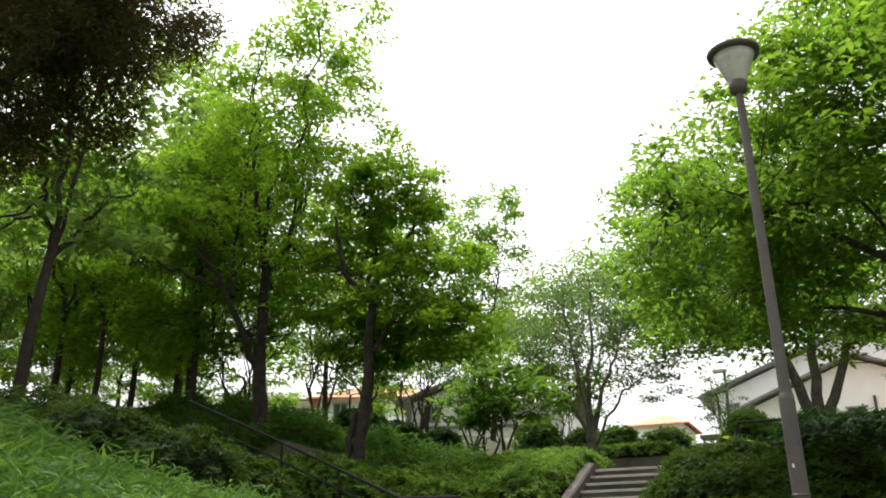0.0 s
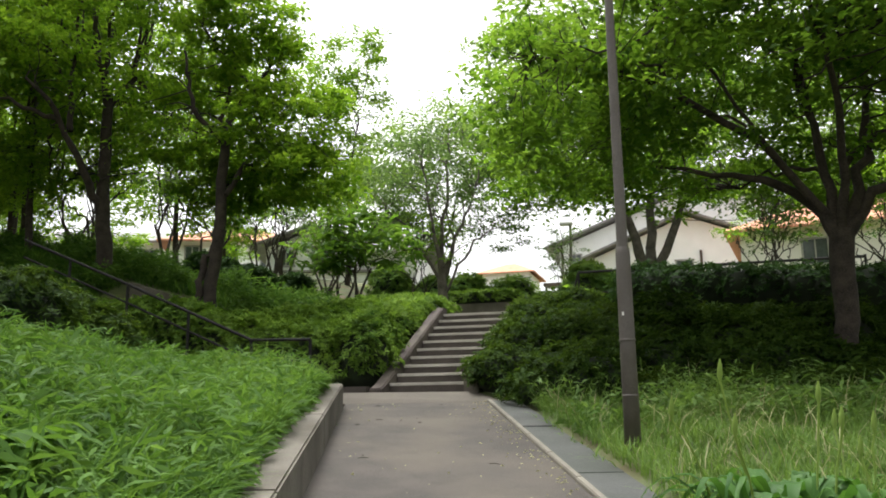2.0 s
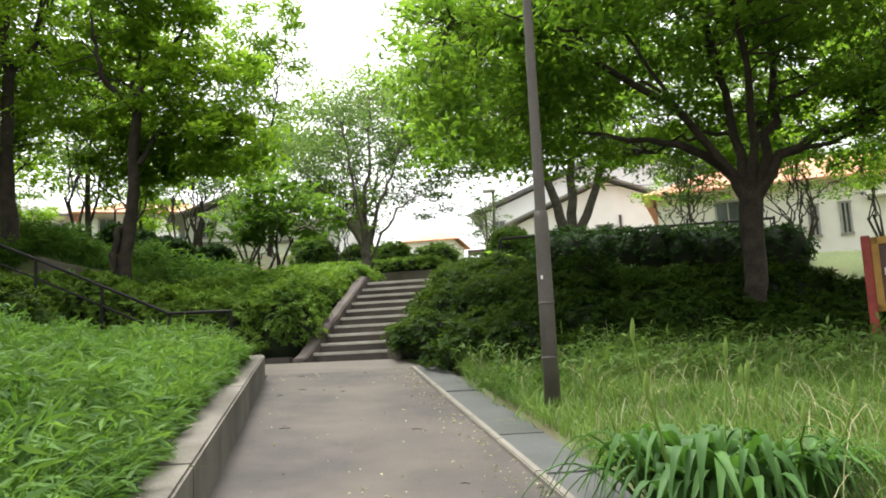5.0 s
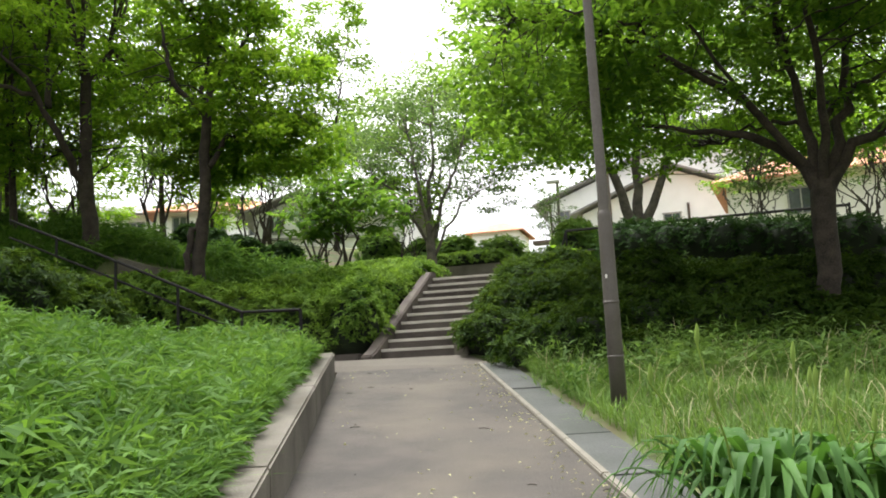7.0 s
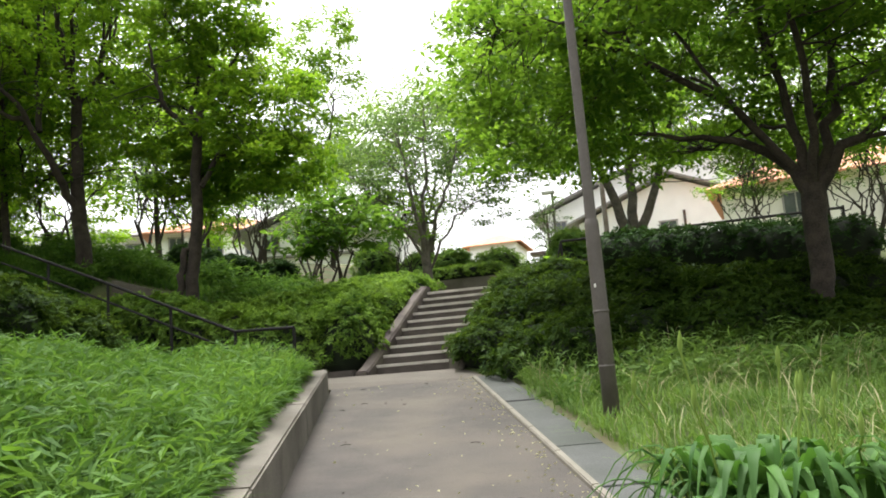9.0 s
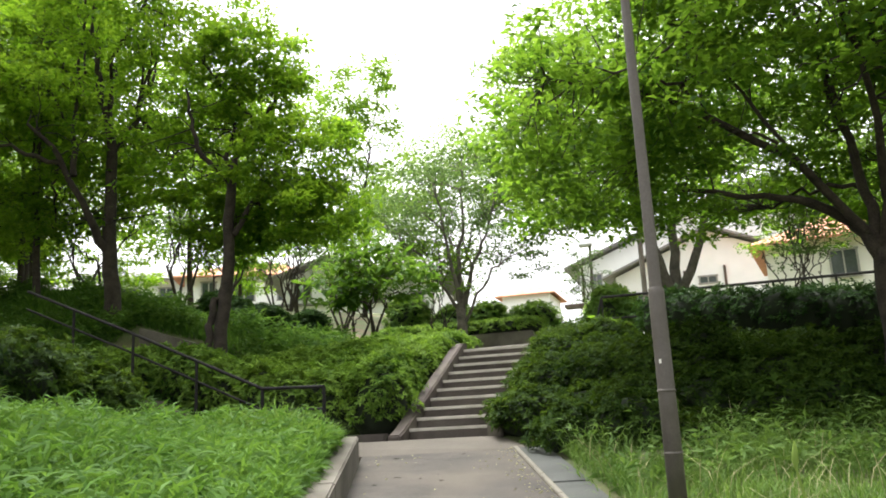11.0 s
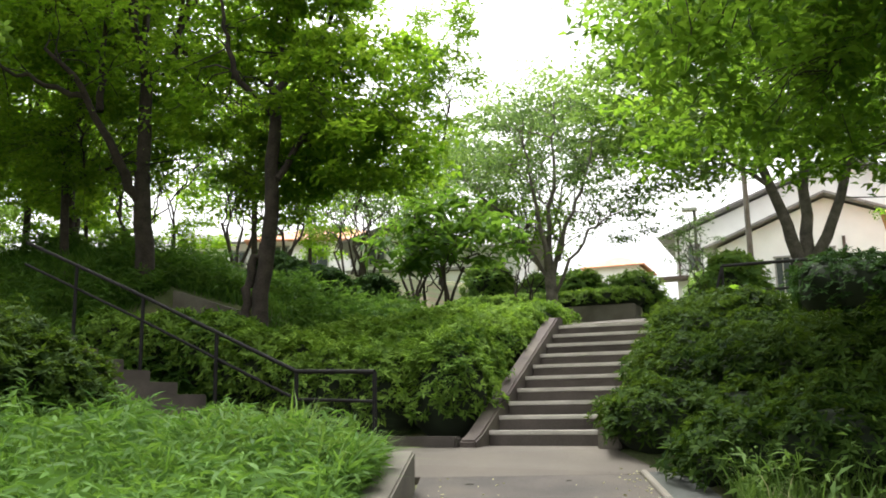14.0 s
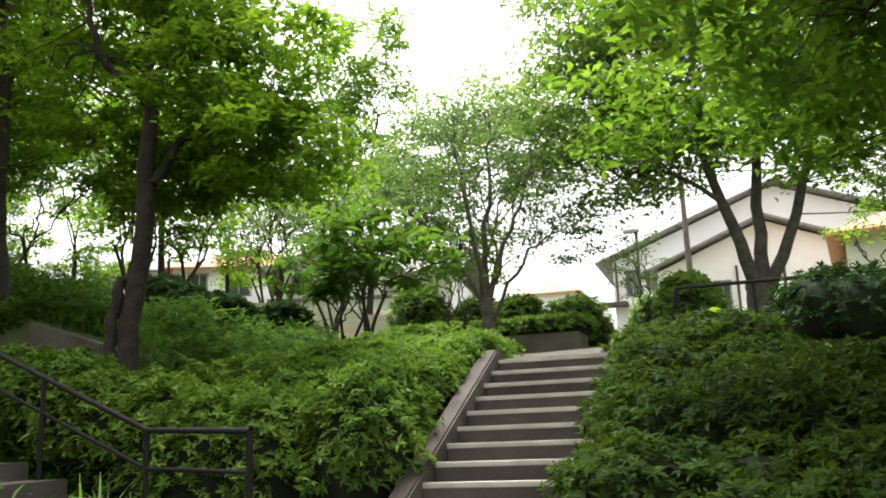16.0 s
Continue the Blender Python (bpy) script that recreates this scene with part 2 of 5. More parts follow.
def leaves(P, N, A, length, width):
    """One folded leaf at each place P, with normal N and axis A."""
    A = unit(A - N * np.sum(A * N, -1, keepdims=True))
    S = np.cross(N, A)
    length, width = length[:, None], width[:, None]
    base, tip = P, P + A * length - N * length * 0.18
    mid = P + A * length * 0.45
    l, r = mid + S * width * 0.5 + N * width * 0.16, mid - S * width * 0.5 + N * width * 0.16
    V = np.stack([base, r, tip, l], 1).reshape(-1, 3)
    return V, np.arange(len(V)).reshape(-1, 4)


def wave(x, y, seed=0.0):
    return (np.sin(x * 1.7 + seed) * np.cos(y * 1.3 + seed * 2.1) + 0.5 * np.sin(x * 4.1 + y * 3.3 + seed) + 0.3 * np.cos(x * 7.7 - y * 6.1 + seed * 3)) / 1.8


# ---- lie of the land ----
U, NRM, P0 = (-0.3338, 0.9426), (0.9426, 0.3338), (0.6, 13.6)
SLOPE, Z0 = 0.112, 1.38
STEP_RUN, STEP_RISE = 0.341, 0.15


def along(x, y):
    return (x - P0[0]) * U[0] + (y - P0[1]) * U[1]


def across(x, y):
    return (x - P0[0]) * NRM[0] + (y - P0[1]) * NRM[1]


def path_z(s):
    return Z0 + SLOPE * np.minimum(s, 0.0)


def place(s, l, dz=0.0):
    return (P0[0] + U[0] * s + NRM[0] * l, P0[1] + U[1] * s + NRM[1] * l, float(path_z(s)) + dz)


def ss(a, b, v):
    t = np.clip((v - a) / (b - a), 0, 1)
    return t * t * (3 - 2 * t)


def upper_z(y):
    return 2.9 + 0.1 * np.clip(y - 17.5, -6, 50)


def land(x, y):
    x, y = np.asarray(x, float), np.asarray(y, float)
    s, l = along(x, y), across(x, y)
    flat = path_z(np.clip(s, -40, 0))
    up = upper_z(y)
    # right of the path: meadow, then the planted bank
    yf = 13.2 - np.interp(x, [1.8, 3.0, 4.5, 6.3, 7.2, 9.0], [0, 0.6, 1.2, 1.2, 0.7, 0.3])
    right = flat + 0.03 + 0.13 * ss(0.05, 1.3, l - 1.16) + (up - flat - 0.13) * ss(0, 17.4 - yf, y - yf)
    # under and beside the stairs
    mid = np.where(y < 13.9, Z0 - 0.04, np.minimum(Z0 - 0.1 + (y - 13.9) * STEP_RISE / STEP_RUN, up - 0.04))
    # planted bank left of the stairs
    bank = Z0 + (up - Z0) * ss(13.8, 17.8, y) + 0.28 * np.clip(-x - 3.2, 0, 7) * ss(13.6, 15.5, y)
    # left steps, which climb towards -x
    lsteps = Z0 - 0.06 + 0.36 * np.clip(-x - 2.0, 0, 6)
    left_back = np.where(y > 13.5, np.maximum(bank, lsteps - 0.3), lsteps)
    # grass bank beside the kerb wall
    g = -1.32 - l
    near = ss(9.5, 5.0, y)
    grass = flat + 0.24 + (0.12 + 0.24 * near) * np.clip(g, 0, 3.6) + 0.10 * np.clip(g - 3.6, 0, 10)
    k = ss(11.9, 10.0, y)
    grass = lsteps * (1 - k) + grass * k
    left = np.where(y > 11.9, left_back, grass)
    z = np.where(l > 1.16, right, np.where(l > -1.32, flat - 0.06, left))
    z = np.where((y > 13.2) & (x > 1.38), right, z)
    z = np.where((y > 13.3) & (x > -0.2) & (x <= 1.38), mid, z)
    z = np.where((y > 13.3) & (x <= -0.2), left_back, z)
    z = np.where((y > 11.2) & (y <= 13.5) & (x <= 0.3) & (x > -2.0), np.minimum(z, Z0 - 0.05), z)
    z = z - 0.35 * ss(-5.2, -5.7, x) * ss(-7.3, -6.8, x) * ss(14.2, 15.0, y) * ss(17.15, 16.95, y)
    far = ss(17.4, 18.4, y)
    hump = 0.28 * np.clip(-x - 3.2, 0, 7)
    z = z * (1 - far) + (up + hump) * far
    bumps = 0.03 * wave(x * 1.2, y * 1.2)
    return z + bumps * np.where((np.abs(l + 0.05) < 1.4) & (y < 14), 0.0, 1.0) * (y < 60)


xs = np.concatenate([[-400, -200, -100, -60, -40, -28, -20], np.arange(-15, 14.01, 0.22), [17, 22, 30, 45, 70, 120, 220, 400]])
ys = np.concatenate([[-400, -150, -60, -25, -12, -6], np.arange(-3, 22, 0.22), np.arange(22, 40, 1.0), [44, 50, 56, 62, 68, 80, 100, 150, 250, 400]])
GX, GY = np.meshgrid(xs, ys, indexing="ij")
V = np.stack([GX, GY, land(GX, GY)], -1).reshape(-1, 3)
i, j = np.meshgrid(np.arange(len(xs) - 1), np.arange(len(ys) - 1), indexing="ij")
n = len(ys)
F = np.stack([i * n + j, (i + 1) * n + j, (i + 1) * n + j + 1, i * n + j + 1], -1).reshape(-1, 4)
ground = tagged(quads("ground", V, F, M_SOIL, smooth=True), "sloping park ground of soil and short turf", "ground", kind="structure")


# ---- path, kerbs, stairs ----
def strip(name, l0, l1, s0, s1, z0, z1, material, label="", category="", parent=None, bevel=0.0):
    """A slab that follows the path between two offsets and two distances."""
    bm = bmesh.new()
    vs = []
    for s, l in ((s0, l0), (s0, l1), (s1, l1), (s1, l0)):
        vs.append((place(s, l, z0), place(s, l, z1)))
    lo = [bm.verts.new(a) for a, b in vs]
    hi = [bm.verts.new(b) for a, b in vs]
    bm.faces.new(lo[::-1])
    bm.faces.new(hi)
    for q in range(4):
        bm.faces.new((lo[q], lo[(q + 1) % 4], hi[(q + 1) % 4], hi[q]))
    if bevel:
        bmesh.ops.bevel(bm, geom=bm.edges[:], offset=bevel, segments=2, affect="EDGES")
    ob = part(name, bm, material, parent)
    return tagged(ob, label, category, kind="" if parent else "structure") if label else ob


strip("path", -1.09, 0.72, -30, -1.35, -0.2, 0, M_PATH, "worn brownish grey asphalt footpath climbing to stairs", "path")
landing_bm = bmesh.new()
for poly, zz in (([place(-1.345, -1.5), place(-1.345, 0.94), (1.36, 13.45, Z0), (1.36, 13.94, Z0), (-0.3, 13.94, Z0), (-2.1, 13.55, Z0), (-2.1, 11.9, Z0)], 0),):
    top = [landing_bm.verts.new(p) for p in poly]
    low = [landing_bm.verts.new((p[0], p[1], p[2] - 0.2)) for p in poly]
    landing_bm.faces.new(top)
    for q in range(len(poly)):
        landing_bm.faces.new((top[q], low[q], low[(q + 1) % len(poly)], top[(q + 1) % len(poly)]))
tagged(part("landing", landing_bm, M_LANDING), "sandy concrete landing before the stairs", "landing", kind="structure")

kerb_wall = thing("kerb_wall", place(-2.5, -1.13), "weathered concrete kerb wall along the grass bank", "kerb", kind="structure")
for q in range(8):
    s1 = -1.85 - q * 3.0
    strip("block", -1.33, -1.09, s1 - 2.994, s1, -0.25, 0.30, M_CONC, parent=kerb_wall, bevel=0.014).matrix_parent_inverse = Matrix.Translation(kerb_wall.location).inverted()
gutter = thing("gutter", place(-2.0, 1.0), "dark stone gutter slabs beside a pale kerb edge", "gutter", kind="structure")
inv = Matrix.Translation(gutter.location).inverted()
for q in range(12):
    s1 = -1.3 - q * 1.2
    strip("slab", 0.783, 1.13, s1 - 1.194, s1, -0.2, 0.012 + 0.006 * math.sin(q * 2.3), M_SLATE, parent=gutter, bevel=0.005).matrix_parent_inverse = inv
for q in range(14):
    s1 = -1.3 - q * 1.0
    strip("edging", 0.725, 0.78, s1 - 0.994, s1, -0.2, 0.03, M_EDGE, parent=gutter, bevel=0.008).matrix_parent_inverse = inv

stairs = thing("staircase", (0.65, 14.0, Z0), "ten concrete steps with pale edges", "stairs", kind="structure")
inv = Matrix.Translation(stairs.location).inverted()
for q in range(10):
    y0, z1 = 13.98 + STEP_RUN * q, 1.53 + STEP_RISE * q
    bm = bmesh.new()
    depth = STEP_RUN + 0.05 if q < 9 else 1.3
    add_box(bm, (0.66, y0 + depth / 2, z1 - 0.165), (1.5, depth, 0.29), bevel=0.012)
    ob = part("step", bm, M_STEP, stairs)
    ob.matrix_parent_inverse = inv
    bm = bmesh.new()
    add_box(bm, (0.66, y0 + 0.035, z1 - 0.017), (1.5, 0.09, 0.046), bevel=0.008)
    part("nosing", bm, M_NOSE, ob, "pale concrete step edge")
# sloping side wall left of the steps
bm = bmesh.new()
prof = [(13.58, Z0 - 0.1), (13.58, Z0 + 0.07), (13.8, Z0 + 0.14), (17.0, 3.0), (17.3, 3.03), (17.3, 2.5), (14.2, Z0 - 0.15)]
a = [bm.verts.new((-0.27, y, z)) for y, z in prof]
b = [bm.verts.new((-0.085, y, z)) for y, z in prof]
bm.faces.new(a)
bm.faces.new(b[::-1])
for q in range(len(prof)):
    bm.faces.new((a[q], b[q], b[(q + 1) % len(prof)], a[(q + 1) % len(prof)]))
bmesh.ops.recalc_face_normals(bm, faces=bm.faces[:])
bmesh.ops.bevel(bm, geom=bm.edges[:], offset=0.02, segments=2, affect="EDGES")
part("side_wall", bm, M_CHEEK, stairs, "weathered sloping concrete side wall").matrix_parent_inverse = inv
bm = bmesh.new()
add_box(bm, (1.30, 13.62, Z0 + 0.09), (0.22, 0.34, 0.22), 0.0, 0.02)
tagged(part("kerb_block", bm, M_CONC), "short concrete block at the foot of the stairs", "kerb block", kind="structure")
bm = bmesh.new()
add_box(bm, (-1.2, 13.86, Z0 + 0.03), (1.78, 0.16, 0.15), 0.0, 0.02, Matrix.Translation((-1.2, 13.82, Z0 + 0.03)) @ Matrix.Rotation(-0.12, 4, "Z"))
tagged(part("bed_edging", bm, M_STEP), "low brown concrete edging of the shrub bed", "edging", kind="structure")
# upper walk
bm = bmesh.new()
ring = [(-0.3, 17.1), (1.7, 17.1), (1.6, 24.0), (-0.3, 24.0)]
bm.faces.new([bm.verts.new((x, y, float(upper_z(np.float64(y))) + 0.035)) for x, y in ring])
r = bmesh.ops.extrude_face_region(bm, geom=bm.faces[:])
bmesh.ops.translate(bm, vec=(0, 0, -0.2), verts=[v for v in r["geom"] if isinstance(v, bmesh.types.BMVert)])
bmesh.ops.recalc_face_normals(bm, faces=bm.faces[:])
tagged(part("upper_path", bm, M_LANDING), "sandy concrete walk above the stairs", "path", kind="structure")

# left steps with rail and retaining wall
lst = thing("side_steps", (-2.2, 12.7, Z0), "narrow brown concrete steps climbing behind the grass bank", "stairs", kind="structure")
inv = Matrix.Translation(lst.location).inverted()
for q in range(11):
    x1, z1 = -2.1 - 0.42 * q, Z0 + 0.15 * (q + 1)
    bm = bmesh.new()
    add_box(bm, (x1 - 0.24, 12.7, z1 - 0.14), (0.48, 1.5, 0.28), bevel=0.012)
    part("step", bm, M_STEP, lst).matrix_parent_inverse = inv
RAIL = [(-1.0, 13.12, 2.16), (-2.05, 13.3, 2.2), (-4.6, 13.5, 3.28), (-6.6, 13.6, 4.1)]
rail = thing("handrail", (-2.05, 13.3, Z0), "dark painted two-bar metal handrail beside the steps", "handrail")
inv = Matrix.Translation(rail.location).inverted()
rod("top_bar", RAIL, 0.024, M_BLACK, rail).matrix_parent_inverse = inv
rod("lower_bar", [(x, y, z - 0.3) for x, y, z in RAIL], 0.018, M_BLACK, rail).matrix_parent_inverse = inv
for x, y, z in ((-1.0, 13.12, 2.16), (-2.05, 13.3, 2.2), (-3.2, 13.39, 2.69), (-4.4, 13.48, 3.2), (-5.6, 13.55, 3.69)):
    rod("post", [(x, y, z - 1.0), (x, y, z)], 0.024, M_BLACK, rail).matrix_parent_inverse = inv
bm = bmesh.new()
a = [bm.verts.new(p) for p in ((-5.6, 16.85, 2.6), (-6.95, 16.95, 3.0), (-6.95, 16.95, 3.86), (-5.6, 16.85, 3.44))]
b = [bm.verts.new((v.co.x - 0.02, v.co.y + 0.3, v.co.z)) for v in a]
bm.faces.new(a)
bm.faces.new(b[::-1])
for q in range(4):
    bm.faces.new((a[q], b[q], b[(q + 1) % 4], a[(q + 1) % 4]))
bmesh.ops.recalc_face_normals(bm, faces=bm.faces[:])
bmesh.ops.bevel(bm, geom=bm.edges[:], offset=0.02, segments=2, affect="EDGES")
tagged(part("retaining_wall", bm, M_CONC), "weathered concrete retaining wall with a sloping top", "wall", kind="structure")

# ---- street lamp ----
LX, LY = 3.73, 8.88
LZ = float(land(LX, LY))
lamp = thing("street_lamp", (LX, LY, LZ), "taupe park lamp post with a flared glass head", "street lamp")
inv = Matrix.Translation(lamp.location).inverted()


def turned(prof, at, sides=24):
    th = np.arange(sides) * 2 * np.pi / sides
    V = np.array([[at[0] + r * np.cos(t), at[1] + r * np.sin(t), at[2] + z] for r, z in prof for t in th])
    i, j = np.meshgrid(np.arange(len(prof) - 1), np.arange(sides), indexing="ij")
    k = (j + 1) % sides
    return V, np.stack([i * sides + j, i * sides + k, (i + 1) * sides + k, (i + 1) * sides + j], -1).reshape(-1, 4)


def lathe2(name, prof, material, label=""):
    V, F = turned(prof, (LX, LY, 0))
    ob = quads(name, V, F, material, lamp, label, True)
    ob.matrix_parent_inverse = inv
    return ob


lathe2("base_sleeve", [(0.001, LZ - 0.2), (0.068, LZ - 0.2), (0.062, 1.7), (0.059, 2.40), (0.055, 2.44), (0.05, 2.45)], M_POLE)
lathe2("pole", [(0.05, 2.43), (0.046, 2.5), (0.04, 4.0), (0.034, 5.17)], M_POLE)
for zz in (1.25, 1.69):
    lathe2("collar", [(0.058, zz - 0.012), (0.0675, zz - 0.008), (0.0675, zz + 0.008), (0.058, zz + 0.012)], M_POLE)
lathe2("neck", [(0.036, 5.13), (0.075, 5.16), (0.082, 5.23), (0.075, 5.26), (0.06, 5.27)], M_POLE, "dark cast lamp neck")
lathe2("globe", [(0.075, 5.26), (0.095, 5.3), (0.155, 5.46), (0.19, 5.54), (0.18, 5.542), (0.09, 5.3)], M_LAMPGLASS, "clouded flared glass lamp bowl")
lathe2("cap", [(0.185, 5.525), (0.225, 5.54), (0.235, 5.57), (0.16, 5.62), (0.06, 5.645), (0.001, 5.65)], M_POLE, "dark round lamp cap")
bm = bmesh.new()
add_box(bm, (LX - 0.02, LY - 0.064, 1.9), (0.016, 0.006, 0.03), 0, 0, Matrix.Translation((LX - 0.02, LY - 0.0595, 1.9)))
ob = part("sticker", bm, M_MARK, lamp, "small white number sticker")
ob.matrix_parent_inverse = inv

# ---- trees ----
def bend(a, b, lift, k=7, wob=0.0, rng=R):
    t = np.linspace(0, 1, k)[:, None]
    a, b = np.asarray(a, float), np.asarray(b, float)
    mid = (a + b) / 2 + np.array([0, 0, lift]) + rng.normal(0, 1, 3) * wob
    p = (1 - t) ** 2 * a + 2 * t * (1 - t) * mid + t * t * b
    p[1:-1] += rng.normal(0, 1, (k - 2, 3)) * wob * 0.25
    return p


def tree(label, base, fork, r0, crowns, clumps, per, leaf, leaf_material, bark=M_BARK, seed=1, stems=1, spread=0.5, group="park trees", flat=0.45, trunk_pts=(), nlimb=9, droop=0.0, arms=()):
    """A tree: a tapered trunk, limbs and twigs that reach into the crown's lobes, and leaves in sprays round the twig ends."""
    rng = np.random.default_rng(seed)
    ob = thing("tree", base, label, "tree", group)
    inv = Matrix.Translation(ob.location).inverted()
    base, fork = np.array(base, float), np.array(fork, float)
    tubes, forks = [], []
    for q in range(stems):
        off = np.array([math.cos(q * 2.4), math.sin(q * 2.4), 0]) * (spread if stems > 1 else 0)
        mids = [np.array(p, float) for p in trunk_pts] or [base + (fork - base) * 0.5 + rng.normal(0, 0.06, 3)]
        pts = [base - [0, 0, 0.4], base + off * 0.1, *[m + off * 0.4 for m in mids], fork + off]
        rr = np.linspace(r0 * 1.25, r0 * 0.72, len(pts)) / (1 if stems == 1 else 1.5)
        rr[0] *= 1.3
        k = np.linspace(0, len(pts) - 1, 4 * len(pts))
        P = np.stack([np.interp(k, np.arange(len(pts)), np.array(pts)[:, c]) for c in range(3)], 1)
        P[2:-1] = (P[1:-2] + P[2:-1] + P[3:]) / 3
        tubes.append(tube(P, np.interp(k, np.arange(len(pts)), rr), 10))
        forks.append((fork + off, rr[-1]))
    limbs, main = [], max(2, min(5, nlimb // 2))
    if arms:
        tubes = []
        for q, (pts, ra, rb) in enumerate(arms):
            pts = [(pts[0][0], pts[0][1], base[2] - 0.3)] + list(pts) if q == 0 else pts
            k = np.linspace(0, len(pts) - 1, 12)
            P = np.stack([np.interp(k, np.arange(len(pts)), np.array(pts)[:, c]) for c in range(3)], 1)
            P[1:-1] = 0.25 * P[:-2] + 0.5 * P[1:-1] + 0.25 * P[2:]
            P[2:-1] += rng.normal(0, 0.035 if q else 0.012, (9, 3))
            rr = np.linspace(ra, rb, 12)
            if q == 0:
                rr[:2] *= (1.35, 1.12)
            tubes.append(tube(P, rr, 10))
            if q:
                limbs.append((P[::1], rr))
        main, stems = len(limbs), 1
    C = np.array(crowns, float)
    vol = C[:, 3] * C[:, 4] * C[:, 5]
    for q in range(len(limbs), nlimb * stems):
        c = C[rng.choice(len(C), p=vol / vol.sum())] if q >= len(C) else C[q]
        d = unit(rng.normal(0, 1, 3))
        end = c[:3] + d * c[3:] * 0.6
        if q < main * stems:
            f, fr = forks[q % stems]
            start, rs = f - (f - base) * rng.uniform(0, 0.1), fr * rng.uniform(0.5, 0.72)
        else:
            near = [p for p, r in limbs[: main * stems]]
            g = min(range(len(near)), key=lambda k: np.linalg.norm(near[k][5] - end) + rng.uniform(0, 0.5))
            k = int(rng.integers(3, 8))
            start, rs = limbs[g][0][k], max(0.016, limbs[g][1][k] * rng.uniform(0.5, 0.75))
        span = np.linalg.norm(end - start)
        P = bend(start, end, 0.12 * span, 12, 0.13 * span ** 0.5, rng)
        tubes.append(tube(P, np.linspace(rs, 0.012, 12), 7))
        limbs.append((P, np.linspace(rs, 0.012, 12)))
    LP = np.concatenate([p[2:] for p, r in limbs])
    LR = np.concatenate([r[2:] for p, r in limbs])
    LV, n_made = [], 0
    ci = rng.choice(len(C), clumps, p=vol ** 0.75 / (vol ** 0.75).sum())
    d = unit(rng.normal(0, 1, (clumps, 3))) * rng.uniform(0.25, 1.0, (clumps, 1)) ** 0.5
    centre = C[ci, :3] + d * C[ci, 3:]
    for q in range(clumps):
        g = np.argmin(np.linalg.norm(LP - centre[q], axis=1) + rng.uniform(0, 0.6, len(LP)))
        P = bend(LP[g], centre[q], 0.14, 5, 0.16, rng)
        tubes.append(tube(P, np.linspace(min(LR[g] * 0.45, 0.016), 0.004, 5), 4))
        m = int(per * rng.uniform(0.6, 1.4))
        size = rng.uniform(0.75, 1.3) * leaf[2]
        out = unit(centre[q] - P[0]) * size * 0.5
        ang, rad = rng.uniform(0, 2 * np.pi, m), np.sqrt(rng.uniform(0, 1, m)) * size * 0.62
        w = np.stack([np.cos(ang) * rad, np.sin(ang) * rad, rng.normal(0, 1, m) * flat * size * 0.3 - 0.25 * rad ** 2], 1)
        LVp = centre[q] + w + out * rng.uniform(-0.6, 0.4, (m, 1))
        LVp[:, 2] -= droop * (w[:, 0] ** 2 + w[:, 1] ** 2)
        LV.append(LVp)
    LV = np.concatenate(LV)
    N = unit(np.array([0, 0, 1.0]) + rng.normal(0, 0.42, LV.shape))
    A = rng.normal(0, 1, LV.shape) + np.array([0, 0, -0.35])
    L = leaf[0] * rng.uniform(0.6, 1.3, len(LV))
    V, F = leaves(LV, N, A, L, L * leaf[1])
    V2, F2 = join(tubes)
    quads("trunk", V2, F2, bark, ob, "", True).matrix_parent_inverse = inv
    quads("crown", V, F, leaf_material, ob).matrix_parent_inverse = inv
    return ob


def lz(x, y):
    return float(land(x, y))


# spreading tree over the planted bank
ARMS_WIDE = [([(6.1, 13.0, 1.9), (6.13, 13.0, 2.5), (6.16, 13.0, 3.25)], 0.135, 0.15),
        ([(6.1, 13.0, 3.15), (5.88, 13.0, 3.62), (5.34, 12.95, 3.98), (4.9, 12.85, 3.95), (4.0, 12.6, 4.15)], 0.085, 0.022),
        ([(6.1, 13.0, 3.2), (6.03, 13.05, 4.2), (5.85, 13.2, 5.4), (5.5, 13.4, 6.9)], 0.075, 0.025),
        ([(6.2, 13.0, 3.2), (6.5, 13.1, 4.15), (6.64, 13.3, 4.7), (6.8, 13.8, 6.5)], 0.08, 0.03),
        ([(6.2, 13.0, 3.15), (6.61, 12.95, 3.77), (7.25, 12.8, 3.95), (8.5, 12.4, 4.3)], 0.085, 0.025),
        ([(6.15, 12.95, 3.3), (6.2, 12.5, 4.3), (6.0, 11.8, 5.0), (5.6, 10.9, 5.7)], 0.06, 0.022),
        ([(6.2, 13.05, 3.3), (6.35, 13.4, 4.3), (7.1, 13.8, 4.8), (7.9, 14.2, 5.1)], 0.055, 0.02),
        ([(6.05, 13.0, 3.4), (5.1, 12.5, 4.5), (3.6, 12.0, 5.3), (2.6, 11.8, 5.5)], 0.06, 0.02)]
